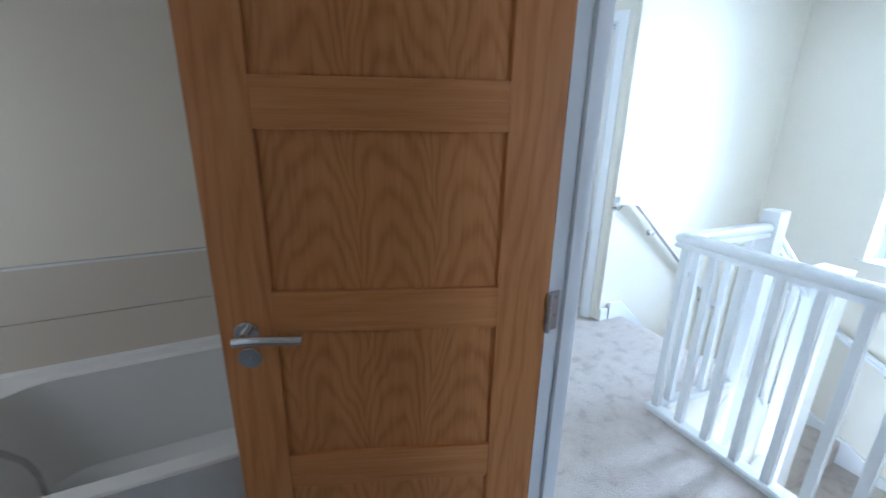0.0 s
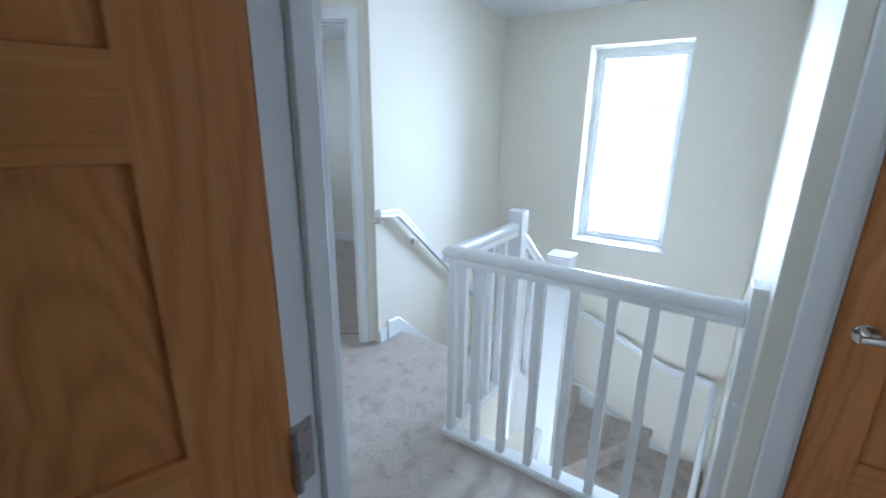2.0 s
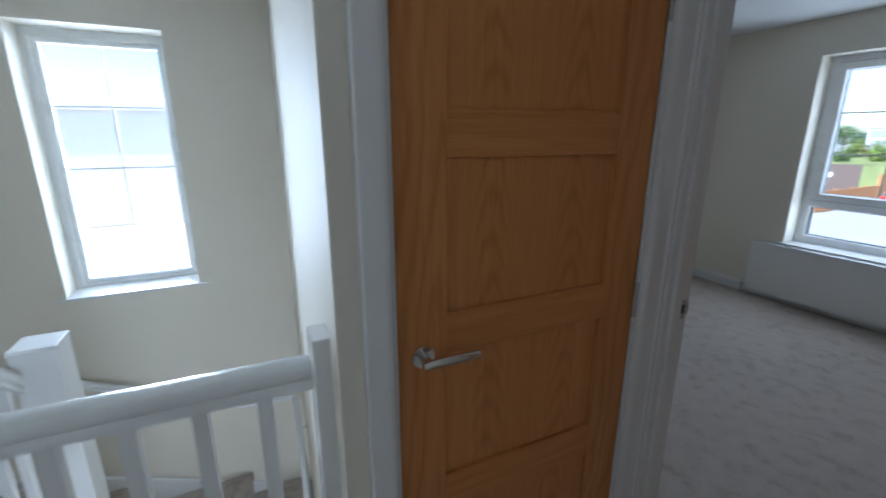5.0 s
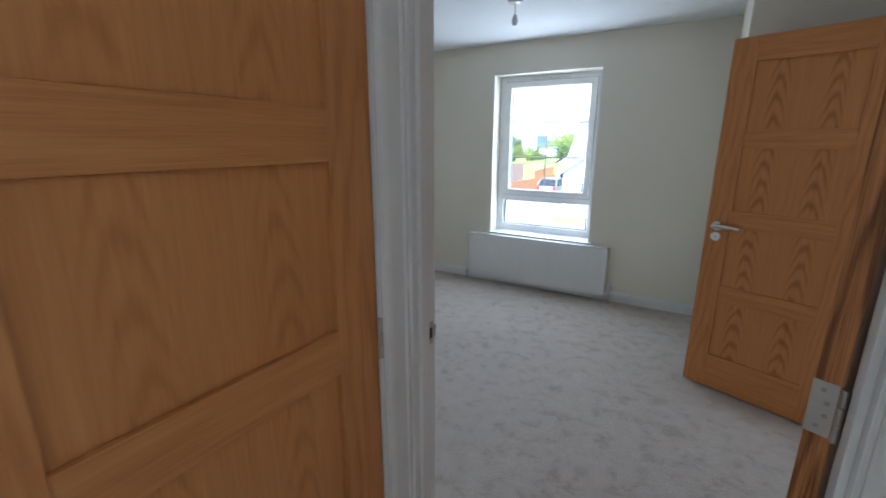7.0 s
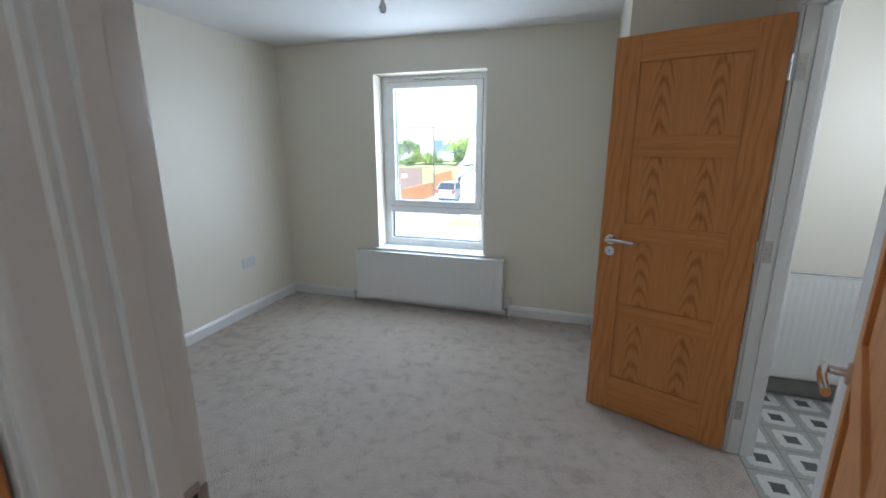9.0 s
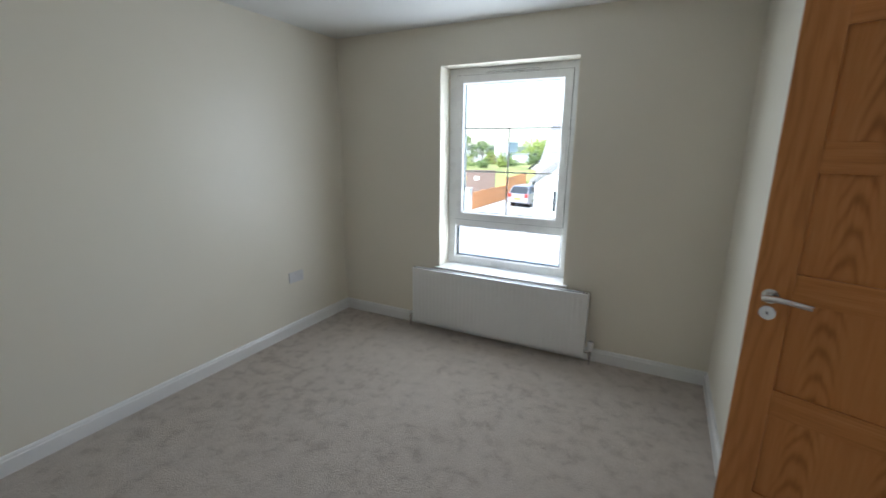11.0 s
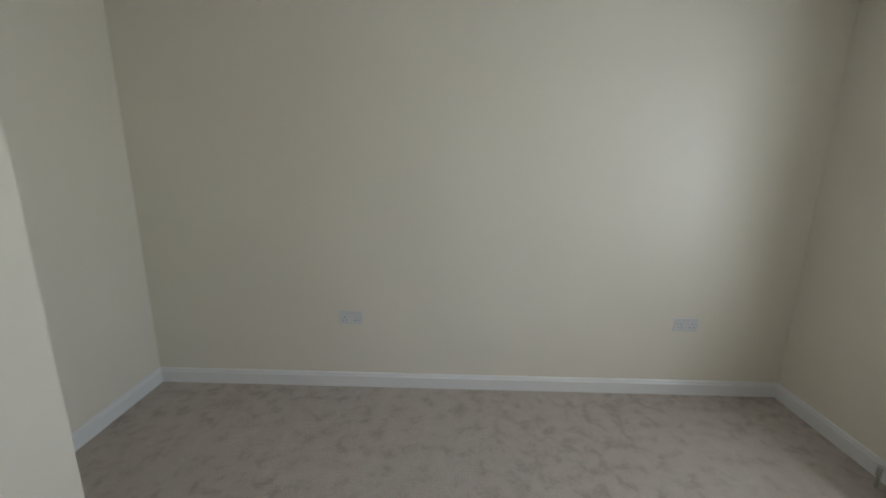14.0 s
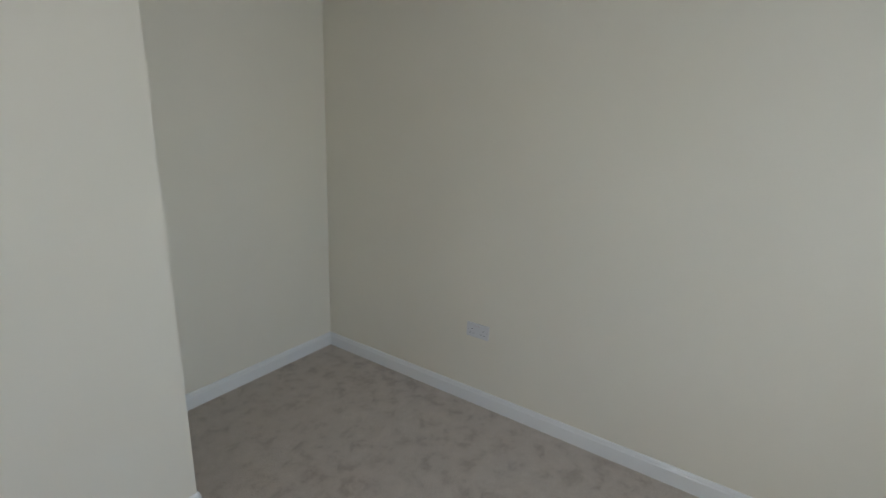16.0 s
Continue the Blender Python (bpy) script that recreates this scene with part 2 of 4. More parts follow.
BARK = plain("grey_brown_bark", (0.12, 0.09, 0.065), 0.9, 0, 0.3, 5)
CAR_PAINT = plain("silver_car_paint", (0.36, 0.35, 0.39), 0.3, 0.5, 0.05, 2)
CAR_GLASS = plain("dark_car_glass", (0.03, 0.035, 0.04), 0.08)
YELLOW = plain("yellow_sign", (0.75, 0.55, 0.04), 0.5)
HILL = plain("hazy_hill_woods", (0.085, 0.11, 0.08), 0.95, 0, 0.3, 0.02)


# ---------------------------------------------------------------- mesh helpers
def box(bm, x0, x1, y0, y1, z0, z1, bevel=0.0):
    got = bmesh.ops.create_cube(bm, size=1.0, matrix=Matrix.LocRotScale(((x0 + x1) / 2, (y0 + y1) / 2, (z0 + z1) / 2), None, (x1 - x0, y1 - y0, z1 - z0)))
    if bevel:
        edges = list({e for v in got["verts"] for e in v.link_edges})
        bmesh.ops.bevel(bm, geom=edges, offset=bevel, segments=2, profile=0.6, affect="EDGES")
    return bm


def one_box(*args, bevel=0.0):
    return box(bmesh.new(), *args, bevel=bevel)


def cylinder(bm, a, b, radius, sides=20, radius2=None, bevel=0.0):
    a, b = Vector(a), Vector(b)
    m = Matrix.Translation((a + b) / 2) @ (b - a).to_track_quat("Z", "Y").to_matrix().to_4x4()
    got = bmesh.ops.create_cone(bm, cap_ends=True, segments=sides, radius1=radius, radius2=radius if radius2 is None else radius2, depth=(b - a).length, matrix=m)
    if bevel:
        rims = [e for e in {e for v in got["verts"] for e in v.link_edges} if any(len(f.verts) > 4 for f in e.link_faces)]
        bmesh.ops.bevel(bm, geom=rims, offset=bevel, segments=2, affect="EDGES")
    return bm


def sweep(bm, path, profile, up=(0, 0, 1)):
    """Carries a closed profile (across, up) along a path, mitred at its bends."""
    pts = [Vector(p) for p in path]
    rings = []
    for i, p in enumerate(pts):
        before = (p - pts[i - 1]).normalized() if i else None
        after = (pts[i + 1] - p).normalized() if i + 1 < len(pts) else None
        d = ((before or after) + (after or before)).normalized()
        side = d.cross(Vector(up)).normalized()
        over = side.cross(d).normalized()
        stretch = 1.0 / max(0.4, d.dot(after or before))
        flat = abs((after or before).z - (before or after).z) < 1e-4
        rings.append([bm.verts.new(p + side * (a * (stretch if flat else 1)) + over * (b * (1 if flat else stretch))) for a, b in profile])
    k = len(profile)
    for r, s in zip(rings, rings[1:]):
        for j in range(k):
            bm.faces.new((r[j], r[(j + 1) % k], s[(j + 1) % k], s[j]))
    bm.faces.new(rings[0][::-1])
    bm.faces.new(rings[-1])
    bmesh.ops.recalc_face_normals(bm, faces=bm.faces)
    return bm


def tube(bm, path, radius, sides=12):
    return sweep(bm, path, [(radius * math.cos(2 * math.pi * i / sides), radius * math.sin(2 * math.pi * i / sides)) for i in range(sides)], up=(0.02, 0.03, 1))


def prism(bm, outline, z0, z1):
    low, high = [bm.verts.new((x, y, z0)) for x, y in outline], [bm.verts.new((x, y, z1)) for x, y in outline]
    bm.faces.new(low[::-1])
    bm.faces.new(high)
    k = len(outline)
    for i in range(k):
        bm.faces.new((low[i], low[(i + 1) % k], high[(i + 1) % k], high[i]))
    bmesh.ops.recalc_face_normals(bm, faces=bm.faces)
    return bm


def mesh_of(bm, name, material, smooth=False):
    data = bpy.data.meshes.new(name)
    bm.to_mesh(data)
    bm.free()
    data.materials.append(material)
    if smooth:
        data.shade_smooth()
        data.set_sharp_from_angle(angle=radians(38))
    return data


def part(name, bm, material, parent, label="", smooth=False, at=None):
    ob = new(name, mesh_of(bm, name, material, smooth))
    ob.parent = parent
    if at is not None:
        ob.matrix_local = at
    return tagged(ob, label)


def share(ob, at):
    """Another piece on the same mesh under the same parent."""
    other = new(ob.name.split(".")[0], ob.data)
    other.parent = ob.parent
    other.matrix_local = at
    return tagged(other, ob.get("label", ""))


def thing(name, label, category, at=None, kind="", group=""):
    ob = new(name)
    if at is not None:
        ob.matrix_world = at
    return tagged(ob, label, category, group, kind)


def structure(name, bm, material, label, category, smooth=False):
    return tagged(new(name, mesh_of(bm, name, material, smooth)), label, category, "", "structure")


# ---------------------------------------------------------------- plan
CEIL = 2.37
WEST = (1.11, 1.205)          # wall between bathroom and landing
NORTH = 2.51                   # wall beside the upper flight
EAST = 4.66                    # stairwell's window wall
BED_EAST, BED_SOUTH = 4.37, -3.68
DOOR_TOP = 2.015
LOW = -2.6                     # floor of the storey below

# floors: carpets and tiles
bm = bmesh.new()
prism(bm, [(1.109, -0.42), (2.21, -0.42), (2.21, 0.46), (2.388, 0.54), (2.388, 1.655), (3.06, 1.655), (3.06, 2.51), (2.875, 2.51), (2.875, 2.69), (2.42, 3.4), (1.109, 3.4)], -0.26, 0.0)
structure("floor_landing", bm, CARPET, "beige twist-pile carpet on the upstairs landing", "carpet")
bm = bmesh.new()
prism(bm, [(0.752, -0.422), (2.96, -0.422), (2.96, 0.28), (4.4, 0.28), (4.4, -3.72), (1.36, -3.72), (1.36, -2.63), (0.752, -2.63)], -0.26, 0.0)
structure("floor_bedroom", bm, CARPET, "beige twist-pile carpet with footprints in the bedroom", "carpet")
structure("floor_rear_bedroom", prism(bmesh.new(), [(2.875, 2.69), (2.42, 3.4), (2.2, 5.6), (4.7, 5.6), (4.7, 2.60), (2.875, 2.60)], -0.26, 0.0), CARPET, "beige carpet in the room beyond the far doorway", "carpet")
bm = one_box(-1.0, 1.108, -0.5, 2.3, -0.26, -0.004)
structure("floor_bathroom", bm, SOLID_GREY_TILE, "grey tiled bathroom floor", "floor")
structure("floor_hall", one_box(1.5, 4.7, 0.3, 2.6, LOW - 0.2, LOW), CARPET, "carpeted floor at the foot of the stairs", "floor")

# ceiling: one slab over the whole storey
structure("ceiling", one_box(-1.1, 5.0, -4.0, 5.7, CEIL, CEIL + 0.2), CEILING, "smooth white painted ceiling", "ceiling")
structure("roof", one_box(-1.4, 5.3, -4.3, 6.0, CEIL + 0.25, CEIL + 0.5), SLATE, "flat covering above the ceiling", "roof")


def wall_x(name, x0, x1, y0, y1, z0, z1, holes, label, material=None):
    """A wall along x between y0 and y1, with openings (xa, xb, za, zb)."""
    bm = bmesh.new()
    at = x0
    for xa, xb, za, zb in sorted(holes):
        if xa > at:
            box(bm, at, xa, y0, y1, z0, z1)
        if za > z0:
            box(bm, xa, xb, y0, y1, z0, za)
        if zb < z1:
            box(bm, xa, xb, y0, y1, zb, z1)
        at = xb
    if at < x1:
        box(bm, at, x1, y0, y1, z0, z1)
    return structure(name, bm, material or CREAM, label, "wall")


def wall_y(name, y0, y1, x0, x1, z0, z1, holes, label, material=None):
    """A wall along y between x0 and x1, with openings (ya, yb, za, zb)."""
    bm = bmesh.new()
    at = y0
    for ya, yb, za, zb in sorted(holes):
        if ya > at:
            box(bm, x0, x1, at, ya, z0, z1)
        if za > z0:
            box(bm, x0, x1, ya, yb, z0, za)
        if zb < z1:
            box(bm, x0, x1, ya, yb, zb, z1)
        at = yb
    if at < y1:
        box(bm, x0, x1, at, y1, z0, z1)
    return structure(name, bm, material or CREAM, label, "wall")


W1 = (1.0, 1.74, 0.455, 2.09)          # stairwell window: y0, y1, z0, z1
W2 = (2.37, 3.383, 0.52, 2.09)         # bedroom window: x0, x1, z0, z1
wall_y("wall_landing_west", -0.5, 3.5, *WEST, -0.3, CEIL, [(0.367, 1.171, -0.3, DOOR_TOP + 0.03)], "cream painted wall between bathroom and landing")
wall_x("wall_bedroom_north", 0.6, 2.2, -0.47, -0.375, -0.3, CEIL, [(1.244, 2.117, -0.3, DOOR_TOP + 0.03)], "cream painted wall with the bedroom doorway")
wall_y("wall_cupboard_front", -0.375, 0.54, 2.122, 2.22, -0.3, CEIL, [(-0.318, 0.446, -0.3, DOOR_TOP + 0.03)], "cream painted wall with the cupboard door")
structure("wall_stair_south", prism(bmesh.new(), [(2.124, 0.543), (4.70, 0.383), (4.70, 0.285), (2.124, 0.441)], LOW, CEIL), CREAM, "cream painted stairwell wall", "wall")
wall_y("wall_stair_east", 0.2, 5.7, EAST, EAST + 0.30, LOW, CEIL, [(*W1[:2], *W1[2:])], "cream painted stairwell wall with a tall window")
wall_x("wall_stair_north", 2.84, EAST, NORTH, NORTH + 0.10, LOW, CEIL, [], "cream painted wall above the upper flight")
structure("floor_cupboard", one_box(2.215, 2.95, -0.50, 0.46, -0.26, -0.004), CARPET, "carpeted cupboard floor behind its closed door", "carpet")
wall_x("wall_cupboard_side", 2.2, 2.995, -0.47, -0.40, -0.3, CEIL, [], "cream painted wall beside the bedroom doorway")
wall_y("wall_alcove_west", -0.40, 0.27, 2.92, 2.995, -0.3, CEIL, [], "cream painted side wall of the bedroom alcove")
wall_x("wall_alcove_north", 2.92, 4.5, 0.27, 0.285, -0.3, CEIL, [], "cream painted end wall of the bedroom alcove", SHEEN_CREAM)
wall_y("wall_bedroom_east", -4.0, 0.285, BED_EAST, BED_EAST + 0.28, -0.3, CEIL, [], "cream painted bedroom wall with two sockets", SHEEN_CREAM)
wall_x("wall_bedroom_south", -0.6, 4.4, BED_SOUTH - 0.30, BED_SOUTH, -0.3, CEIL, [W2], "cream painted bedroom wall with the window", SHEEN_CREAM)
wall_y("wall_ensuite_box", BED_SOUTH, -2.58, 1.31, 1.408, -0.3, CEIL, [], "cream painted wall beside the en-suite", SHEEN_CREAM)
wall_x("wall_ensuite_return", 0.80, 1.31, -2.68, -2.58, -0.3, CEIL, [], "cream painted return wall by the en-suite door")
wall_y("wall_ensuite_front", -2.95, -0.47, 0.70, 0.80, -0.3, CEIL, [(-2.273, -1.501, -0.3, DOOR_TOP + 0.03)], "cream painted wall with the en-suite doorway")
wall_x("wall_ensuite_south", -0.5, 1.31, -3.05, -2.95, -0.3, CEIL, [], "pale painted en-suite wall behind the radiator")
wall_y("wall_ensuite_west", -3.05, -1.2, -0.5, -0.4, -0.3, CEIL, [], "pale painted en-suite wall")
wall_x("wall_ensuite_north", -0.5, 0.70, -1.3, -1.2, -0.3, CEIL, [], "pale painted en-suite wall")
wall_x("wall_bathroom_north", -1.1, 1.11, 2.29, 2.39, -0.3, CEIL, [], "cream painted bathroom wall above the bath")
wall_y("wall_bathroom_west", -0.6, 2.39, -1.1, -1.0, -0.3, CEIL, [], "cream painted bathroom wall")
wall_x("wall_bathroom_south", -1.1, 1.11, -0.6, -0.5, -0.3, CEIL, [], "cream painted bathroom wall")
wall_x("wall_landing_north", 1.11, 2.5, 3.4, 3.5, -0.3, CEIL, [], "cream painted end wall of the landing")
wall_x("wall_rear_bedroom_north", 2.1, 4.8, 5.4, 5.5, -0.3, CEIL, [], "cream painted wall of the rear bedroom")
wall_y("wall_rear_bedroom_west", 3.4, 5.5, 2.1, 2.2, -0.3, CEIL, [], "cream painted wall of the rear bedroom")
wall_y("wall_hall_west", 0.3, 2.6, 1.5, 1.6, LOW, -0.27, [], "cream painted wall at the foot of the stairs")

# the splayed wall with the far doorway: s runs along it from the stair corner
SPLAY = pose(2.842, 2.545, 0, 0, 0, 90 + 33)
bm = bmesh.new()
box(bm, 0.0, 0.085, -0.10, 0.0, -0.3, CEIL)
box(bm, 0.085, 0.875, -0.10, 0.0, DOOR_TOP + 0.03, CEIL)
box(bm, 0.875, 1.20, -0.10, 0.0, -0.3, CEIL)
bm.transform(SPLAY)
structure("wall_splay", bm, CREAM, "cream painted splayed wall with the far doorway", "wall")


# ---------------------------------------------------------------- trim: skirting, door frames
def skirting(x0, y0, x1, y1, inward):
    """A moulded white skirting board along a wall's foot; inward is +1 if the room lies left of the run."""
    bm = bmesh.new()
    prof = [(0, 0), (0.0155, 0), (0.0155, 0.072), (0.0115, 0.080), (0.0115, 0.085), (0.007, 0.094), (0, 0.096)]
    sweep(bm, [(x0, y0, 0), (x1, y1, 0)], [(-a * inward, b) for a, b in prof])
    return structure("baseboard", bm, GLOSS, "white moulded skirting board", "skirting")


skirting(BED_EAST, BED_SOUTH, BED_EAST, 0.27, 1)
skirting(2.995, 0.27, BED_EAST, 0.27, -1)
skirting(2.995, -0.47, 2.995, 0.27, -1)
skirting(1.408, BED_SOUTH, BED_EAST, BED_SOUTH, 1)
skirting(1.408, -2.58, 1.408, BED_SOUTH, 1)
skirting(0.80, -2.58, 1.408, -2.58, 1)
skirting(0.80, -2.58, 0.80, -2.32, -1)
skirting(0.80, -1.445, 0.80, -0.47, -1)
skirting(2.19, -0.47, 2.995, -0.47, -1)
skirting(EAST, 2.62, EAST, 5.4, 1)
skirting(2.2, 5.4, EAST, 5.4, -1)
skirting(2.9, 2.61, EAST, 2.61, 1)
skirting(2.842, 2.51, 2.925, 2.51, -1)
skirting(WEST[1], 1.30, WEST[1], 3.4, -1)

ARCH = [(0, 0), (0.066, 0), (0.066, 0.012), (0.061, 0.0165), (0.016, 0.0165), (0.008, 0.0150), (0.003, 0.0118), (0, 0.009)]


def door_frame(name, at, width, depth, label, sides=(1, 1), stop_at=0.045, strike="", architraves=(1, 1), leaf_at=None):
    """Lining, stops and architraves. Local x runs across the opening, y through the wall from its near face at 0 to depth."""
    root = thing(name, label, "door frame", at, "structure")
    t = 0.028
    top = DOOR_TOP
    for xa, xb, nm in ((-t, 0, "lining"), (width, width + t, "lining")):
        part(nm, one_box(xa, xb, -0.003, depth + 0.003, 0, top + t, bevel=0.0015), GLOSS, root)
    part("lining_head", one_box(0, width, -0.003, depth + 0.003, top, top + t, bevel=0.0015), GLOSS, root)
    for xa, xb in ((0, 0.012), (width - 0.012, width)):
        part("door_stop", one_box(xa, xb, stop_at, stop_at + 0.034, 0, top, bevel=0.002), GLOSS, root)
    part("door_stop", one_box(0.012, width - 0.012, stop_at, stop_at + 0.034, top - 0.012, top, bevel=0.002), GLOSS, root)
    for face, out, want in ((-0.003, -1, architraves[0]), (depth + 0.003, 1, architraves[1])):
        if not want:
            continue
        for base, way, on in ((-0.008, -1, sides[0]), (width + 0.008, 1, sides[1])):
            if not on:
                continue
            bm = bmesh.new()
            rings = []
            for z in (0.0, top + 0.008 + 0.066):
                rings.append([bm.verts.new((base + way * a, face + out * b, z - (0.066 - a if z else 0))) for a, b in ARCH])
            for j in range(len(ARCH)):
                k = (j + 1) % len(ARCH)
                bm.faces.new((rings[0][j], rings[0][k], rings[1][k], rings[1][j]))
            bm.faces.new(rings[0])
            bm.faces.new(rings[1])
            bmesh.ops.recalc_face_normals(bm, faces=bm.faces)
            part("architrave", bm, GLOSS, root)
        bm = bmesh.new()
        rings = []
        for base, way, on in ((-0.008, -1, sides[0]), (width + 0.008, 1, sides[1])):
            rings.append([bm.verts.new((base + (way * a if on else 0), face + out * b, top + 0.008 + a)) for a, b in ARCH])
        for j in range(len(ARCH)):
            k = (j + 1) % len(ARCH)
            bm.faces.new((rings[0][j], rings[0][k], rings[1][k], rings[1][j]))
        bm.faces.new(rings[0])
        bm.faces.new(rings[1])
        bmesh.ops.recalc_face_normals(bm, faces=bm.faces)
        part("architrave", bm, GLOSS, root)
    if leaf_at is not None:
        for zc in (0.24, 1.03, 1.79):
            leaf = part("hinge_leaf", one_box(-0.001, 0.0022, leaf_at, leaf_at + 0.032, zc - 0.05, zc + 0.05, bevel=0.0006), STEEL, root, "satin steel hinge leaf")
            for dz, dy in ((-0.034, 0.010), (-0.012, 0.022), (0.012, 0.010), (0.034, 0.022)):
                bm = bmesh.new()
                cylinder(bm, (0.002, leaf_at + dy, zc + dz), (0.0027, leaf_at + dy, zc + dz), 0.004, 10)
                part("screw", bm, GREY_PRINT, leaf)
    if strike:
        x, y = (width, 0.5 * depth) if strike == "far" else (0, 0.5 * depth)
        s = -1 if strike == "far" else 1
        y = depth - 0.022
        bm = one_box(min(x, x + s * 0.003), max(x, x + s * 0.003), y - 0.013, y + 0.013, 0.955, 1.015, bevel=0.0008)
        plate = part("strike_plate", bm, STEEL, root, "brushed steel strike plate")
        part("latch_hole", one_box(min(x + s * 0.003, x + s * 0.0036), max(x + s * 0.003, x + s * 0.0036), y - 0.007, y + 0.007, 0.972, 1.0), DARK, plate)
        part("strike_lip", one_box(min(x, x + s * 0.003), max(x, x + s * 0.003), y + 0.013, y + 0.026, 0.968, 1.004, bevel=0.0008), STEEL, plate)
    return root


def oak_door(name, at, width, label, lock=False, hinge_side=1, veneer=None, height=1.981, lift=0.012):
    """A four-panel oak door. Local x runs from the hinge edge, y through the leaf (centred), z up."""
    root = thing(name, label, "door", at, "structure")
    t, stile, rail, low, ph = 0.0195, 0.119, 0.098, 0.210, 0.3385
    z0, z1 = lift, lift + height
    w0, w1 = 0.003, width - 0.003
    for xa, xb in ((w0, stile), (width - stile, w1)):
        part("stile", one_box(xa - (xa + xb) / 2, xb - (xa + xb) / 2, -t, t, z0, z1, bevel=0.0012), STILE_OAK, root, at=pose((xa + xb) / 2, 0, 0))
    z = z0
    mid = width / 2
    for i, h in enumerate((low, rail, rail, rail, None)):
        top = z1 if h is None else z + h
        zc = (z + top) / 2
        part("rail", one_box(stile - mid, width - stile - mid, -t + 0.0003, t - 0.0003, z - zc, top - zc, bevel=0.0012), RAIL_OAK, root, at=pose(mid, 0, zc))
        if h is not None:
            pc = top + ph / 2
            part("panel", one_box(stile - mid - 0.001, width - stile - mid + 0.001, -0.009, 0.009, -ph / 2 - 0.001, ph / 2 + 0.001, bevel=0.003), veneer or TWIN_OAK, root, at=pose(mid, 0, pc))
            z = top + ph
    for xa, xb in ((w0 - 0.0022, w0 + 0.0004), (w1 - 0.0004, w1 + 0.0008)):
        part("edge_lipping", one_box(xa, xb, -t + 0.0008, t - 0.0008, z0 + 0.001, z1 - 0.001), EDGE_OAK, root, "darker solid oak edge lipping")
    hx, hz = width - 0.06, 1.003
    for side in (-1, 1):
        bm = bmesh.new()
        cylinder(bm, (hx, side * t, hz), (hx, side * (t + 0.009), hz), 0.0265, 28, bevel=0.0025)
        rose = part("handle_rose", bm, CHROME, root, "polished chrome round rose", True)
        bm = bmesh.new()
        cylinder(bm, (hx, side * (t + 0.008), hz), (hx, side * (t + 0.046), hz), 0.0105, 18)
        part("handle_neck", bm, CHROME, rose, "", True)
        y = side * (t + 0.044)
        bm = bmesh.new()
        prof = [(0.009 * math.cos(a), 0.011 * math.sin(a)) for a in [2 * math.pi * i / 14 for i in range(14)]]
        sweep(bm, [(hx + 0.016, y, hz - 0.002), (hx - 0.004, y, hz + 0.001), (hx - 0.03, y + side * 0.004, hz + 0.004), (hx - 0.065, y + side * 0.003, hz + 0.003), (hx - 0.100, y - side * 0.002, hz - 0.001), (hx - 0.122, y - side * 0.007, hz - 0.004)], prof)
        part("lever", bm, CHROME, rose, "curved satin chrome lever handle", True)
        if lock:
            bm = bmesh.new()
            cylinder(bm, (hx, side * t, hz - 0.062), (hx, side * (t + 0.008), hz - 0.062), 0.0255, 28, bevel=0.0025)
            esc = part("escutcheon", bm, CHROME, root, "round chrome bathroom lock rose", True)
            if side == 1:
                part("turn_slot", one_box(hx - 0.004, hx + 0.004, side * (t + 0.008), side * (t + 0.0088), hz - 0.067, hz - 0.057), GREY_PRINT, esc)
            else:
                part("thumb_turn", one_box(hx - 0.005, hx + 0.005, -(t + 0.03), -(t + 0.008), hz - 0.076, hz - 0.048, bevel=0.003), CHROME, esc)
    part("latch_plate", one_box(w1 - 0.001, w1 + 0.0015, -0.012, 0.012, hz - 0.04, hz + 0.04, bevel=0.0005), STEEL, root, "steel latch face plate")
    for zc in (0.24, 1.03, 1.79):
        knuckle = bmesh.new()
        y = hinge_side * (t + 0.004)
        for i in range(3):
            cylinder(knuckle, (-0.002, y, zc - 0.05 + i * 0.0335), (-0.002, y, zc - 0.018 + i * 0.0335), 0.0065, 12)
        hinge = part("hinge", knuckle, STEEL, root, "satin steel butt hinge", True)
        part("hinge_leaf", one_box(w0 - 0.003, w0 - 0.0005, -t + 0.004, t + 0.001, zc - 0.05, zc + 0.05, bevel=0.0006), STEEL, hinge)
        for dz in (-0.034, -0.012, 0.012, 0.034):
            bm = bmesh.new()
            cylinder(bm, (w0 - 0.0034, 0.004 * (1 if abs(dz) > 0.02 else -1), zc + dz), (w0 - 0.0028, 0.004 * (1 if abs(dz) > 0.02 else -1), zc + dz), 0.0042, 10)
            part("screw", bm, GREY_PRINT, hinge)
    return root


# bathroom door, open into the bathroom
door_frame("door_frame_bathroom", pose(WEST[0], 1.143, 0, 0, 0, -90), 0.748, 0.095, "white painted door frame of the bathroom doorway", leaf_at=0.002)
oak_door("door_bathroom", pose(1.117, 1.157, 0, 0, 0, 159.3), 0.735, "open four-panel oak veneer bathroom door with lever handle", lock=True, veneer=PANEL_OAK)
# cupboard door, shut
door_frame("door_frame_cupboard", pose(2.122, -0.290, 0, 0, 0, 90) @ Matrix.Scale(-1, 4, (0, 1, 0)), 0.708, 0.098, "white painted door frame of the landing cupboard", stop_at=0.046, architraves=(1, 0))
oak_door("door_cupboard", pose(2.1465, -0.287, 0, 0, 0, 89.3), 0.702, "closed four-panel oak veneer cupboard door with lever handle", hinge_side=1, veneer=QUIET_OAK)
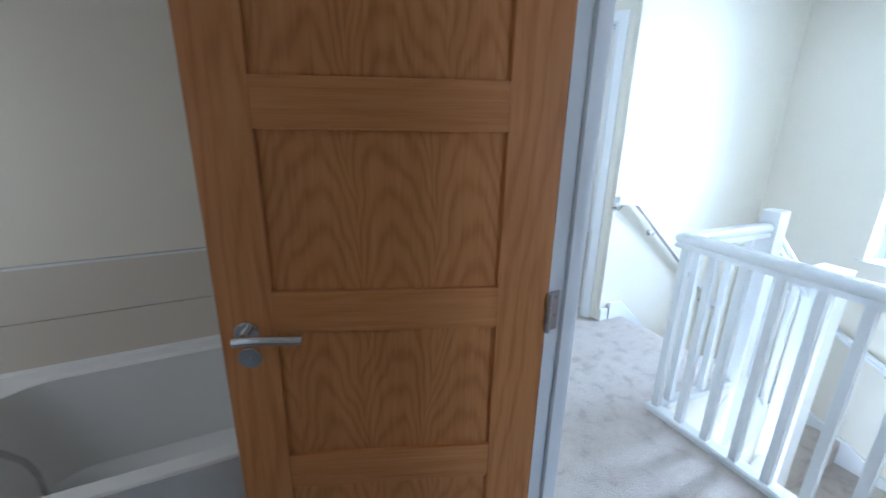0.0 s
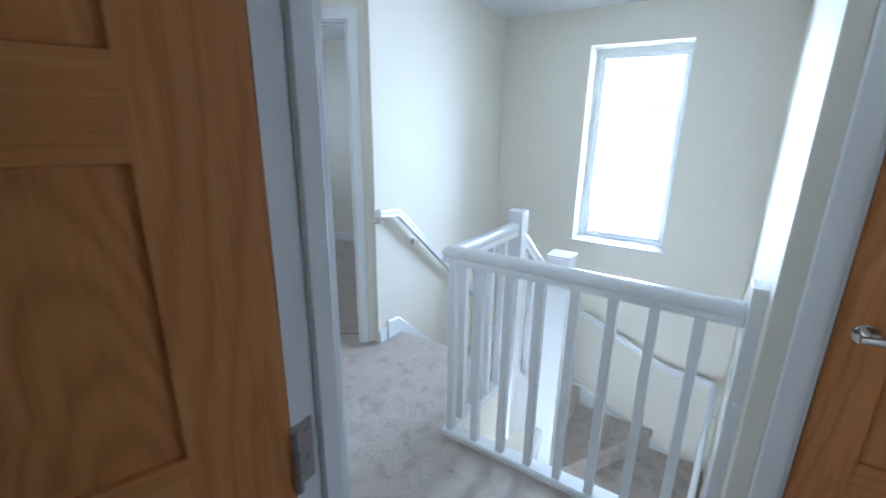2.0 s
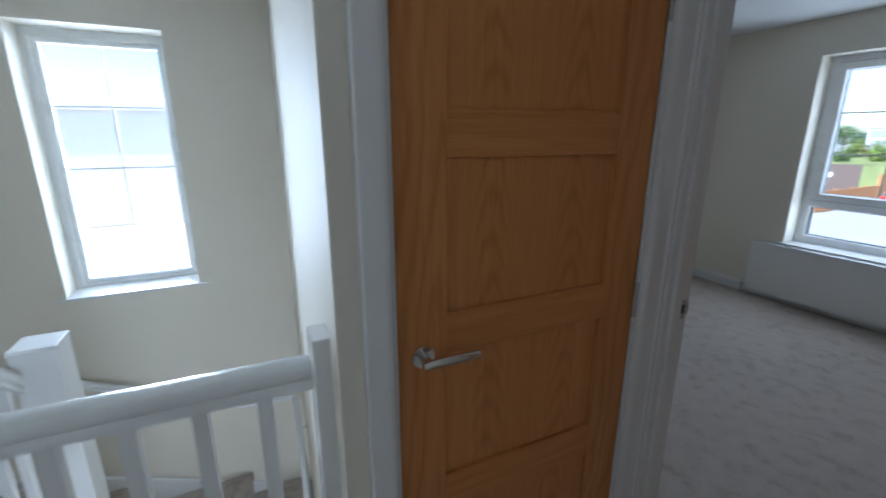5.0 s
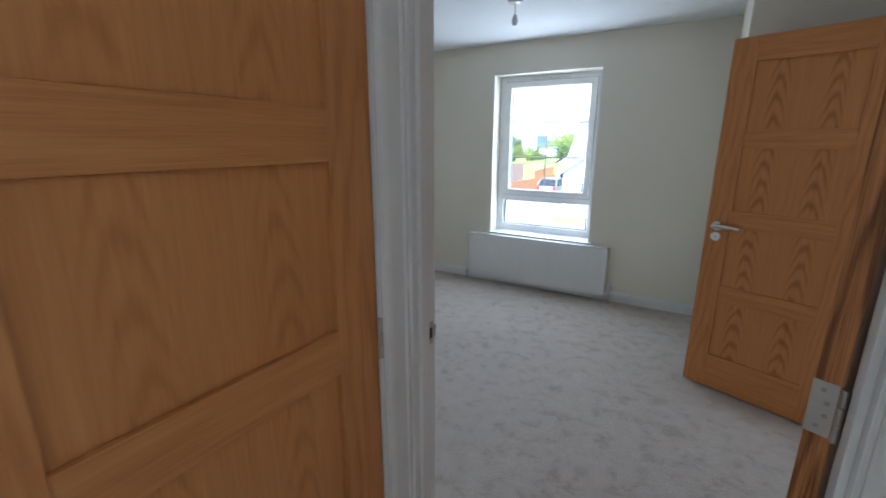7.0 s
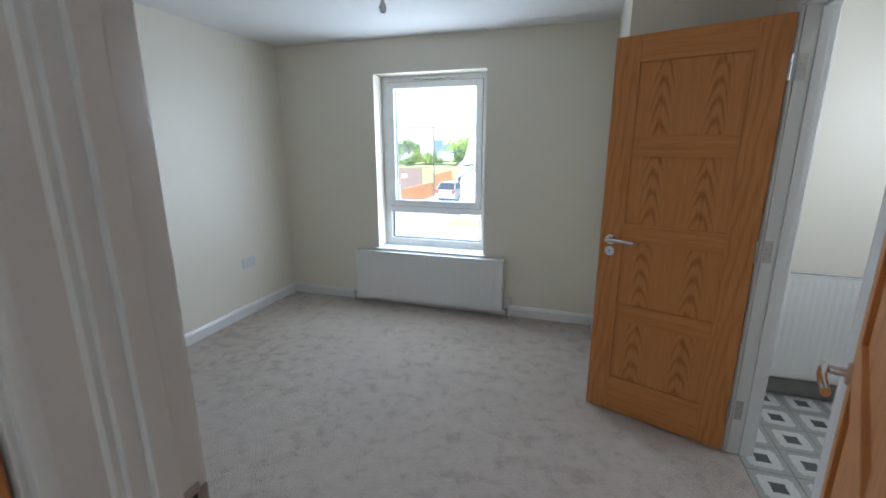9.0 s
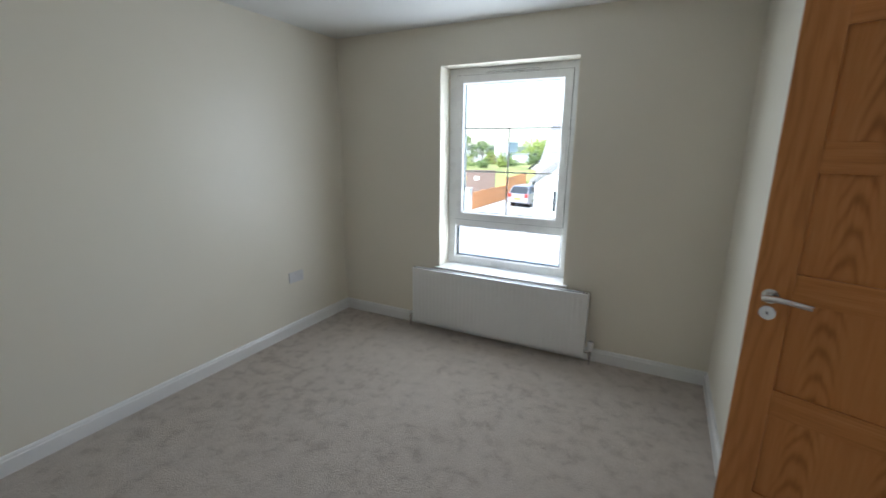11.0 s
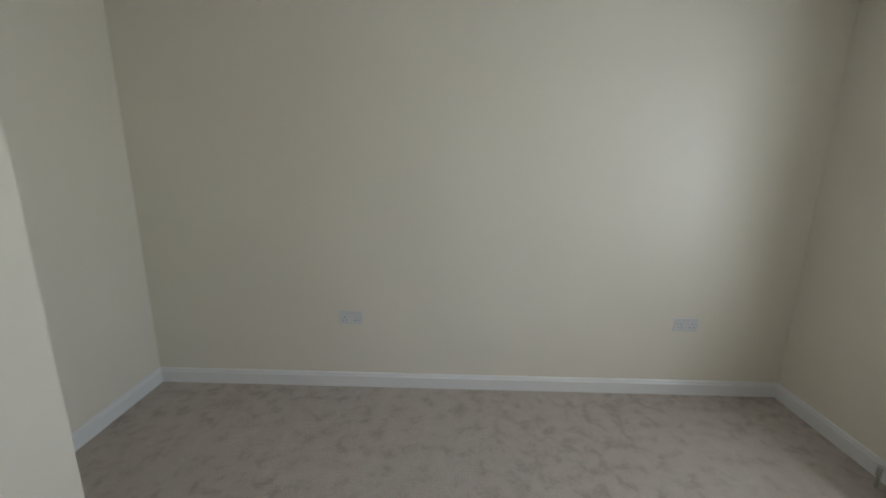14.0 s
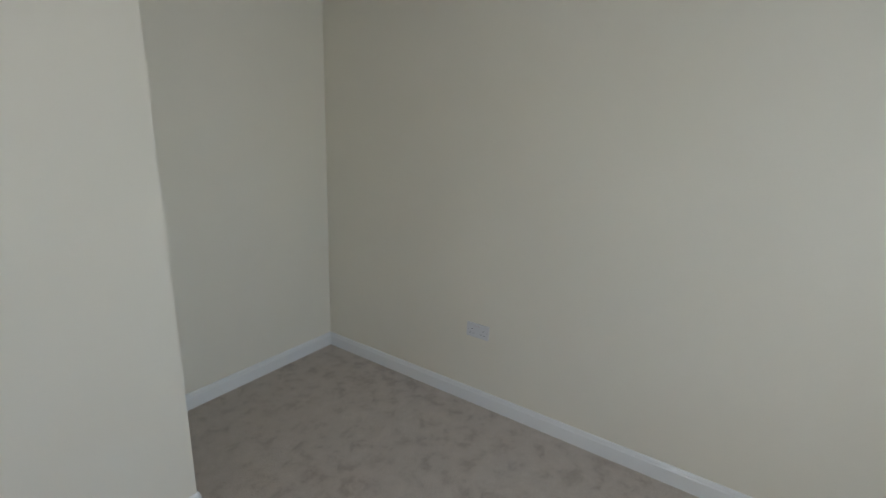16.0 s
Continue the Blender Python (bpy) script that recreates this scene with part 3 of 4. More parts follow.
# bedroom door, open into the bedroom
door_frame("door_frame_bedroom", pose(1.272, -0.375, 0) @ Matrix.Scale(-1, 4, (0, 1, 0)), 0.817, 0.095, "white painted door frame of the bedroom doorway", strike="far", stop_at=0.02, leaf_at=0.061)
oak_door("door_bedroom", pose(1.305, -0.463, 0, 0, 0, -116), 0.806, "open oak veneer bedroom door seen along its hinged edge", lock=False, hinge_side=-1)
# en-suite door, open into the bedroom
door_frame("door_frame_ensuite", pose(0.80, -2.245, 0, 0, 0, 90), 0.716, 0.10, "white painted door frame of the en-suite doorway", stop_at=0.05, leaf_at=0.002)
oak_door("door_ensuite", pose(0.823, -2.250, 0, 0, 0, -21.0), 0.686, "open four-panel oak veneer en-suite door with lever handle", lock=True, hinge_side=1)
# far doorway, no door in sight
door_frame("door_frame_rear_bedroom", SPLAY @ pose(0.113, 0, 0) @ Matrix.Scale(-1, 4, (0, 1, 0)) @ pose(0, 0.0, 0), 0.734, 0.10, "white painted door frame of the far doorway")
bm = bmesh.new()
sweep(bm, [(2.868, 2.70, 0.0), (2.50, 3.275, 0.0)], [(-0.004, -0.01), (0.004, -0.01), (0.004, 0.002), (-0.004, 0.002)])
structure("threshold_strip", bm, STRIP_SHADOW, "dark carpet joint across the far doorway", "threshold")

# ---------------------------------------------------------------- windows
def glazing(root, x0, x1, z0, z1, y, bars_x, bars_z, b=0.0055, full=False):
    """Clear pane with thin white bars, local x across, y out of the room."""
    pane = part("pane", one_box(x0 - 0.006, x1 + 0.006, y - 0.002, y + 0.002, z0 - 0.006, z1 + 0.006), GLASS, root, "clear double glazing")
    pane.visible_shadow = False
    for bx in bars_x:
        part("glazing_bar", one_box(bx - b, bx + b, y - 0.012, y - 0.003, z0, z1 if full else max(bars_z), bevel=0.002), UPVC, root)
    for bz in bars_z:
        part("glazing_bar", one_box(x0, x1, y - 0.0125, y - 0.0035, bz - b, bz + b, bevel=0.002), UPVC, root)
    for xa, xb, za, zb in ((x0, x1, z0, z0 + 0.0045), (x0, x1, z1 - 0.0045, z1), (x0, x0 + 0.0045, z0, z1), (x1 - 0.0045, x1, z0, z1)):
        part("gasket", one_box(xa, xb, y - 0.013, y - 0.002, za, zb), RUBBER, root)


def frame_of(name, root, x0, x1, z0, z1, w, y0, y1, label=""):
    """Four mitred members of a window frame as one mesh with chamfered inner edges."""
    bm = bmesh.new()
    prof = [(0, y0), (0, y1), (w, y1), (w, y0 + 0.012), (w - 0.010, y0)]
    corners = [(x0, z0, 1, 1), (x1, z0, -1, 1), (x1, z1, -1, -1), (x0, z1, 1, -1)]
    rings = [[bm.verts.new((x + sx * a, b, z + sz * a)) for a, b in prof] for x, z, sx, sz in corners]
    for r, s in zip(rings, rings[1:] + rings[:1]):
        for j in range(len(prof)):
            k = (j + 1) % len(prof)
            bm.faces.new((r[j], r[k], s[k], s[j]))
    bmesh.ops.recalc_face_normals(bm, faces=bm.faces)
    return part(name, bm, UPVC, root, label)


# bedroom window: local x across (mirrored so that y points out of the room)
w2 = thing("window_2", "white uPVC casement window with a fixed lower light", "window", pose(W2[1], BED_SOUTH, 0, 0, 0, 180), "structure")
ww, wa, wb = W2[1] - W2[0], W2[2], W2[3]
Y = 0.165
frame_of("window_frame", w2, 0.0, ww, wa + 0.022, wb, 0.072, Y, Y + 0.07)
part("transom", one_box(0.06, ww - 0.06, Y + 0.001, Y + 0.069, 0.865, 0.945, bevel=0.006), UPVC, w2)
sash = frame_of("casement_sash", w2, 0.066, ww - 0.066, 0.925, 2.035, 0.062, Y - 0.018, Y + 0.05)
glazing(w2, 0.126, ww - 0.126, 0.985, 1.975, Y + 0.02, [ww / 2 - 0.01], [1.645, 1.315])
glazing(w2, 0.076, ww - 0.076, 0.612, 0.862, Y + 0.035, [], [])
# grey strips paint the shadow line between sash and frame
for xa, xb, za, zb in ((0.0615, 0.066, 0.921, 2.0395), (ww - 0.066, ww - 0.0615, 0.921, 2.0395), (0.066, ww - 0.066, 0.9205, 0.925), (0.066, ww - 0.066, 2.035, 2.0395)):
    part("weather_seal", one_box(xa, xb, Y - 0.002, Y + 0.003, za, zb), GAP_TRIM_GREY, sash, "grey strip painted as the shadow gap round the sash")
vent = part("trickle_vent", one_box(0.30, 0.72, Y - 0.016, Y + 0.004, 2.046, 2.068, bevel=0.004), UPVC, w2, "white plastic trickle vent")
part("vent_slot", one_box(0.31, 0.71, Y - 0.0168, Y - 0.0155, 2.0535, 2.0555), DARK, vent)
hnd = part("window_handle", one_box(ww - 0.108, ww - 0.088, Y - 0.030, Y - 0.018, 1.40, 1.47, bevel=0.004), UPVC, w2, "white espagnolette window handle")
part("handle_grip", one_box(ww - 0.106, ww - 0.090, Y - 0.05, Y - 0.033, 1.43, 1.54, bevel=0.005), UPVC, hnd)
part("window_board", one_box(-0.03, ww + 0.03, -0.035, Y + 0.004, wa - 0.002, wa + 0.020, bevel=0.006), GLOSS, w2, "white painted window board")

# stairwell window
w1 = thing("window_1", "tall white uPVC stair window with glazing bars", "window", pose(EAST, W1[0], 0, 0, 0, 90) @ Matrix.Scale(-1, 4, (0, 1, 0)), "structure")
ww, wa, wb = W1[1] - W1[0], W1[2], W1[3]
Y = 0.215
frame_of("window_frame", w1, -0.018, ww + 0.012, wa - 0.020, wb, 0.058, Y, Y + 0.07)
sash = frame_of("fixed_sash", w1, 0.030, ww - 0.040, wa + 0.030, wb - 0.050, 0.034, Y + 0.008, Y + 0.055)
glazing(w1, 0.050, ww - 0.071, wa + 0.060, wb - 0.068, Y + 0.03, [0.357], [wa + 0.42, wa + 0.805, wa + 1.19], 0.006, True)
part("window_board", one_box(-0.055, ww + 0.055, -0.014, Y + 0.004, wa - 0.004, wa + 0.014, bevel=0.004), GLOSS, w1, "white painted window board")

# ---------------------------------------------------------------- staircase
RISE = 0.2
stairs = thing("staircase", "carpeted winder staircase with white strings", "staircase", None, "structure")
PIVOT = (3.50, 1.53)


def step(outline, top, name="tread"):
    bm = prism(bmesh.new(), outline, top - 0.235, top)
    edges = [e for e in bm.edges if all(abs(v.co.z - top) < 1e-5 for v in e.verts)]
    bmesh.ops.bevel(bm, geom=edges, offset=0.016, segments=3, profile=0.5, affect="EDGES")
    return part(name, bm, CARPET, stairs, "", True)


NOSE = 0.018
step([(3.04, 1.64), (3.28 + NOSE, 1.64), (3.28 + NOSE, 2.505), (3.04, 2.505)], -RISE)
step([(3.26, 1.64), (3.50 + NOSE, 1.64), (3.50 + NOSE, 2.505), (3.26, 2.505)], -2 * RISE)
south = 0.43


def reach(angle):
    """Where a ray from the pivot meets the walls of the stair."""
    c, s = math.cos(angle), math.sin(angle)
    far = []
    if c > 1e-6:
        far.append((EAST - 0.005 - PIVOT[0]) / c)
    if s > 1e-6:
        far.append((2.505 - PIVOT[1]) / s)
    if s < -1e-6:
        far.append((south - PIVOT[1]) / s)
    k = min(far)
    return PIVOT[0] + k * c, PIVOT[1] + k * s


for i in range(6):
    a0, a1 = radians(90 - 30 * i + 1.2), radians(60 - 30 * i - 1.2)
    ring = [PIVOT, reach(a0)]
    for corner in ((EAST - 0.005, 2.505), (EAST - 0.005, south)):
        ca = math.atan2(corner[1] - PIVOT[1], corner[0] - PIVOT[0])
        if a1 < ca < a0:
            ring.append(corner)
    ring.append(reach(a1))
    step(ring, -(3 + i) * RISE)
for i in range(4):
    x1 = 3.52 - 0.22 * i
    step([(x1 - 0.22 - NOSE, 0.47), (x1, 0.43), (x1, 1.46), (x1 - 0.22 - NOSE, 1.46)], -(9 + i) * RISE)


def string_board(path, label="", height=0.24, thick=0.022, side=1):
    bm = bmesh.new()
    sweep(bm, path, [(0, -height), (side * thick, -height), (side * thick, -0.006), (side * (thick - 0.006), 0), (0, 0)])
    return part("string", bm, GLOSS, stairs, label)


string_board([(2.925, 2.509, 0.135), (3.04, 2.509, 0.125), (3.60, 2.509, -0.385), (4.10, 2.509, -0.62), (4.655, 2.509, -0.80)])
string_board([(4.658, 2.50, -0.62), (4.658, 1.56, -0.955), (4.658, 0.60, -1.40), (4.658, 0.39, -1.48)])
string_board([(4.65, 0.391, -1.46), (3.6, 0.456, -1.72), (1.7, 0.575, -3.4)])
string_board([(3.02, 1.592, 0.06), (3.42, 1.570, -0.36)], height=0.30, thick=0.03, side=1)
structure("wall_stair_spandrel", prism(bmesh.new(), [(2.412, 1.601), (3.40, 1.550), (3.40, 1.648), (2.412, 1.648)], LOW, -0.262), CREAM, "cream painted spandrel wall under the upper flight", "wall")
structure("landing_edge", one_box(2.389, 2.411, 0.53, 1.655, -0.27, -0.004), GLOSS, "white painted apron at the landing's edge", "apron")
structure("landing_edge_return", prism(bmesh.new(), [(2.412, 1.599), (3.02, 1.566), (3.02, 1.654), (2.412, 1.654)], -0.262, -0.004), CREAM, "cream painted apron beside the upper flight", "apron")

# ---------------------------------------------------------------- balustrade
HAND = [(-0.030, -0.028), (0.030, -0.028), (0.030, -0.014), (0.025, -0.006), (0.031, 0.004), (0.031, 0.018), (0.024, 0.029), (0.011, 0.035), (-0.011, 0.035), (-0.024, 0.029), (-0.031, 0.018), (-0.031, 0.004), (-0.025, -0.006), (-0.030, -0.014)]
HAND = [(a * 1.12, b * 1.12) for a, b in HAND]
bal = thing("landing_balustrade", "white painted landing balustrade with square spindles", "balustrade", None)
BX, BY, TOPZ = 2.338, 1.630, 0.924
bm = bmesh.new()
sweep(bm, [(2.320, 0.575, TOPZ), (BX + 0.006, BY, TOPZ), (2.94, BY - 0.03, TOPZ)], HAND)
part("handrail", bm, GLOSS, bal, "rounded white painted handrail", True)
bm = bmesh.new()
base_prof = [(-0.034, 0), (0.034, 0), (0.034, 0.022), (0.027, 0.030), (-0.027, 0.030), (-0.034, 0.022)]
sweep(bm, [(2.320, 0.575, 0.001), (BX + 0.006, BY, 0.001), (2.94, BY - 0.03, 0.001)], base_prof)
part("base_rail", bm, GLOSS, bal)


def newel(x, y, w, d, z0, z1, cap=0.0):
    bm = one_box(x - w / 2, x + w / 2, y - d / 2, y + d / 2, z0, z1, bevel=0.005)
    post = part("newel_post", bm, GLOSS, bal, "square white painted newel post")
    if cap:
        part("newel_cap", one_box(x - w / 2 - cap, x + w / 2 + cap, y - d / 2 - cap, y + d / 2 + cap, z1, z1 + 0.018, bevel=0.004), GLOSS, post)
    return post


newel(2.965, 1.593, 0.088, 0.088, -0.42, 1.025)
newel(3.445, 1.472, 0.150, 0.150, -2.55, 0.662, 0.002)
newel(2.285, 0.553, 0.088, 0.046, -0.2, 1.038)
spindle = None
for i in range(8):
    y = 1.622 - 0.1340 * i
    x = 2.320 + (BX + 0.006 - 2.320) * (y - 0.575) / (BY - 0.575)
    if spindle is None:
        spindle = part("baluster", one_box(-0.0175, 0.0175, -0.0175, 0.0175, 0.029, TOPZ - 0.030, bevel=0.003), GLOSS, bal, at=pose(x, y, 0))
    else:
        share(spindle, pose(x, y, 0))
for i in range(4):
    x = 2.445 + 0.125 * i
    share(spindle, pose(x, BY - 0.03 * (x - BX) / 0.6, 0))
bm = bmesh.new()
sweep(bm, [(3.02, 1.595, 0.86), (3.42, 1.545, 0.50)], HAND)
part("sloped_handrail", bm, GLOSS, bal, "", True)
for i in range(3):
    x = 3.10 + 0.115 * i
    z = 0.86 - 0.9 * (x - 3.02)
    part("baluster", one_box(x - 0.0175, x + 0.0175, 1.58 - 0.1 * (x - 3.02), 1.615 - 0.1 * (x - 3.02), z - 0.86, z - 0.02, bevel=0.003), GLOSS, bal)
bm = bmesh.new()
sweep(bm, [(3.42, 1.50, -0.62), (2.45, 1.50, -1.50)], HAND)
part("lower_handrail", bm, GLOSS, bal, "", True)
bm = bmesh.new()
sweep(bm, [(3.44, 1.50, -1.42), (2.40, 1.50, -2.34)], [(-0.016, -0.14), (0.016, -0.14), (0.016, 0.10), (-0.016, 0.10)])
part("lower_string", bm, GLOSS, bal)
low_spindle = None
for i in range(7):
    x = 3.33 - 0.125 * i
    z = -0.62 - 0.907 * (3.42 - x)
    if low_spindle is None:
        low_spindle = part("baluster", one_box(-0.0175, 0.0175, -0.0175, 0.0175, -0.80, -0.03, bevel=0.003), GLOSS, bal, at=pose(x, 1.50, z))
    else:
        share(low_spindle, pose(x, 1.50, z))


def wall_rail(name, path, brackets, out, label):
    """A moulded handrail on chrome brackets; out points from rail to wall."""
    root = thing(name, label, "handrail", None)
    bm = bmesh.new()
    prof = [(a * 0.65, b * 0.70) for a, b in HAND]
    sweep(bm, path, prof)
    part("rail", bm, GLOSS, root, "", True)
    for x, y, z in brackets:
        w = Vector((x, y, z)) + Vector(out)
        bm = bmesh.new()
        cylinder(bm, w, w - Vector(out).normalized() * 0.006, 0.024, 20)
        tube(bm, [w - Vector((0, 0, 0.0)), Vector((x, y, z)) + Vector(out) * 0.35 - Vector((0, 0, 0.012)), Vector((x, y, z + 0.02))], 0.006, 10)
        part("bracket", bm, CHROME, root, "small chrome handrail bracket", True)
    return root


wall_rail("wall_handrail", [(2.80, 2.45, 0.925), (2.995, 2.45, 0.905), (4.22, 2.45, -0.14)], [(2.845, 2.45, 0.865), (3.235, 2.45, 0.645), (4.05, 2.45, -0.05)], (0, 0.058, 0), "white painted wall handrail on chrome brackets")
wall_rail("wall_handrail", [(4.60, 2.30, 0.14), (4.60, 0.83, -0.535), (4.60, 0.46, -0.565)], [(4.60, 2.1, 0.0), (4.60, 1.40, -0.32), (4.60, 0.72, -0.60)], (0.058, 0, 0), "white painted wall handrail below the stair window")
wall_rail("wall_handrail", [(4.55, 0.455, -0.57), (4.30, 0.468, -0.60), (2.5, 0.58, -2.05)], [(4.30, 0.468, -0.66), (3.4, 0.525, -1.36)], (0, -0.055, 0), "white painted wall handrail of the lower flight")

# ---------------------------------------------------------------- radiators
def radiator(name, at, length, height, label, z0=0.10, head_at=1):
    """A ribbed panel radiator. Local x along the wall from its start, y out of the wall, z up."""
    root = thing(name, label, "radiator", at)
    y0, y1 = 0.045, 0.105
    bm = bmesh.new()
    pitch = 0.0333
    count = int((length - 0.05) / pitch)
    outline = [(0.0, y1 - 0.004), (0.022, y1 - 0.004)]
    for i in range(count):
        c = 0.025 + (i + 0.5) * (length - 0.05) / count
        outline += [(c - 0.011, y1 - 0.004), (c - 0.006, y1 - 0.0028), (c + 0.006, y1 - 0.0028), (c + 0.011, y1 - 0.004)]
    outline += [(length - 0.022, y1 - 0.004), (length, y1 - 0.004)]
    rows = []
    for z, k in ((z0, 0), (z0 + 0.02, 0), (z0 + 0.035, 1), (z0 + height - 0.035, 1), (z0 + height - 0.02, 0), (z0 + height, 0)):
        rows.append([bm.verts.new((x, y if k else y1 - 0.004, z)) for x, y in outline])
    for r, s in zip(rows, rows[1:]):
        for j in range(len(outline) - 1):
            bm.faces.new((r[j], r[j + 1], s[j + 1], s[j]))
    back = [bm.verts.new(p) for p in ((0, y1 - 0.02, z0), (length, y1 - 0.02, z0), (length, y1 - 0.02, z0 + height), (0, y1 - 0.02, z0 + height))]
    bm.faces.new(back)
    part("front_panel", bm, RADIATOR, root, "ribbed white radiator panel")
    part("back_panel", one_box(0.0, length, y0 - 0.006, y0 + 0.008, z0, z0 + height, bevel=0.003), RADIATOR, root)
    for x in (0, length - 0.003):
        part("side_panel", one_box(x, x + 0.003, y0 - 0.006, y1, z0 + 0.02, z0 + height + 0.004), RADIATOR, root)
    grille = part("top_grille", one_box(0.0, length, y0 - 0.006, y1 - 0.002, z0 + height, z0 + height + 0.004), RADIATOR, root, "slotted white top grille")
    slot = None
    for i in range(int(length / 0.022)):
        at_slot = pose(0.012 + i * 0.022, 0, 0)
        if slot is None:
            slot = part("slot", one_box(0, 0.012, y0 + 0.006, y1 - 0.014, z0 + height + 0.004, z0 + height + 0.0046), DARK, grille, at=at_slot)
        else:
            share(slot, at_slot)
    for x, s, head in ((0.0, -1, head_at == 0), (length, 1, head_at == 1)):
        yv = (y0 + y1) / 2
        bm = bmesh.new()
        cylinder(bm, (x, yv, z0 + 0.03), (x + s * 0.045, yv, z0 + 0.03), 0.010, 14)
        cylinder(bm, (x + s * 0.038, yv, z0 - 0.0), (x + s * 0.038, yv, z0 + 0.045), 0.0125, 14)
        valve = part("valve", bm, CHROME, root, "chrome radiator valve", True)
        bm = bmesh.new()
        cylinder(bm, (x + s * 0.038, yv, 0.0), (x + s * 0.038, yv, z0), 0.0075, 12)
        part("pipe", bm, CHROME, valve, "", True)
        bm = bmesh.new()
        if head:
            cylinder(bm, (x + s * 0.038, yv, z0 + 0.045), (x + s * 0.038, yv, z0 + 0.115), 0.0195, 20, bevel=0.004)
        else:
            cylinder(bm, (x + s * 0.038, yv, z0 + 0.045), (x + s * 0.038, yv, z0 + 0.062), 0.013, 16)
        part("thermostat_head" if head else "lockshield_cap", bm, PLASTIC, valve, "white plastic thermostatic head" if head else "", True)
    for x in (0.18, length - 0.18):
        part("wall_bracket", one_box(x - 0.015, x + 0.015, 0.0, y0 - 0.004, z0 + 0.03, z0 + height - 0.04), STEEL, root)
    return root


radiator("radiator", pose(2.172, BED_SOUTH, 0), 1.41, 0.458, "white ribbed panel radiator under the bedroom window", 0.062, 0)
radiator("radiator", pose(0.02, -2.95, 0), 0.60, 0.62, "white ribbed panel radiator in the en-suite", 0.16)


# ---------------------------------------------------------------- sockets
def double_socket(at, label):
    """A twin switched socket. Local x along the wall, y out of it, centred."""
    root = thing("double_socket", label, "socket", at, group="wall sockets")
    part("face_plate", one_box(-0.073, 0.073, 0, 0.0095, -0.043, 0.043, bevel=0.003), PLASTIC, root)
    for s in (-1, 1):
        cx = s * 0.036
        for dx, dz, w, h in ((0, 0.010, 0.004, 0.008), (-0.011, -0.012, 0.007, 0.0035), (0.011, -0.012, 0.007, 0.0035)):
            part("pin_hole", one_box(cx + dx - w / 2, cx + dx + w / 2, 0.0094, 0.0099, dz - h / 2 - 0.006, dz + h / 2 - 0.006), DARK, root)
        rocker = part("switch", one_box(s * 0.013 - 0.006, s * 0.013 + 0.006, 0.009, 0.0125, 0.014, 0.032, bevel=0.0015), PLASTIC, root)
        part("red_flash", one_box(s * 0.013 - 0.003, s * 0.013 + 0.003, 0.0124, 0.0128, 0.028, 0.0300), RED, rocker)
    for x in (-0.0602, 0.0602):
        bm = bmesh.new()
        cylinder(bm, (x, 0.009, 0), (x, 0.0098, 0), 0.0032, 10)
        part("screw", bm, STEEL, root)
    return root


for y in (-0.995, -3.055):
    double_socket(pose(BED_EAST, y, 0.472, 0, 0, 90), "white double wall socket on the bedroom wall")
double_socket(pose(EAST, 4.05, 0.47, 0, 0, 90), "white double wall socket in the rear bedroom")

# ---------------------------------------------------------------- pendants
def pendant(x, y, label):
    root = thing("pendant_lamp_holder", label, "lamp holder", pose(x, y, CEIL))
    bm = bmesh.new()
    cylinder(bm, (0, 0, -0.024), (0, 0, 0), 0.045, 28, 0.05, bevel=0.004)
    part("ceiling_rose", bm, PLASTIC, root, "white plastic ceiling rose", True)
    bm = bmesh.new()
    tube(bm, [(0, 0, -0.02), (0.002, 0, -0.05), (0, 0.001, -0.09)], 0.0033, 8)
    part("flex", bm, PLASTIC, root, "", True)
    bm = bmesh.new()
    cylinder(bm, (0, 0, -0.1130), (0, 0, -0.0900), 0.017, 18, 0.008)
    cylinder(bm, (0, 0, -0.1530), (0, 0, -0.1130), 0.0175, 18)
    cylinder(bm, (0, 0, -0.1360), (0, 0, -0.1260), 0.023, 18)
    holder = part("bulb_holder", bm, PLASTIC, root, "white plastic bulb holder without a bulb", True)
    bm = bmesh.new()
    cylinder(bm, (0, 0, -0.1545), (0, 0, -0.1528), 0.0135, 16)
    part("contact_well", bm, DARK, holder)
    return root


pendant(2.72, -2.50, "white plastic pendant lamp holder without bulb on the bedroom ceiling")
pendant(3.75, 4.1, "white plastic pendant lamp holder on the rear bedroom ceiling")

# ---------------------------------------------------------------- bath
bath = thing("bath", "white acrylic built-in bath with rounded end", "bath", None)
X0, X1, Y0, Y1, RIM = -0.42, 1.105, 1.535, 2.27, 0.56


def rounded(x0, x1, y0, y1, r, n=7):
    pts = []
    for cx, cy, a in ((x1 - r, y1 - r, 0), (x0 + r, y1 - r, 90), (x0 + r, y0 + r, 180), (x1 - r, y0 + r, 270)):
        for i in range(n):
            t = radians(a + 90 * i / (n - 1))
            pts.append((cx + r * math.cos(t), cy + r * math.sin(t)))
    return pts


bm = bmesh.new()
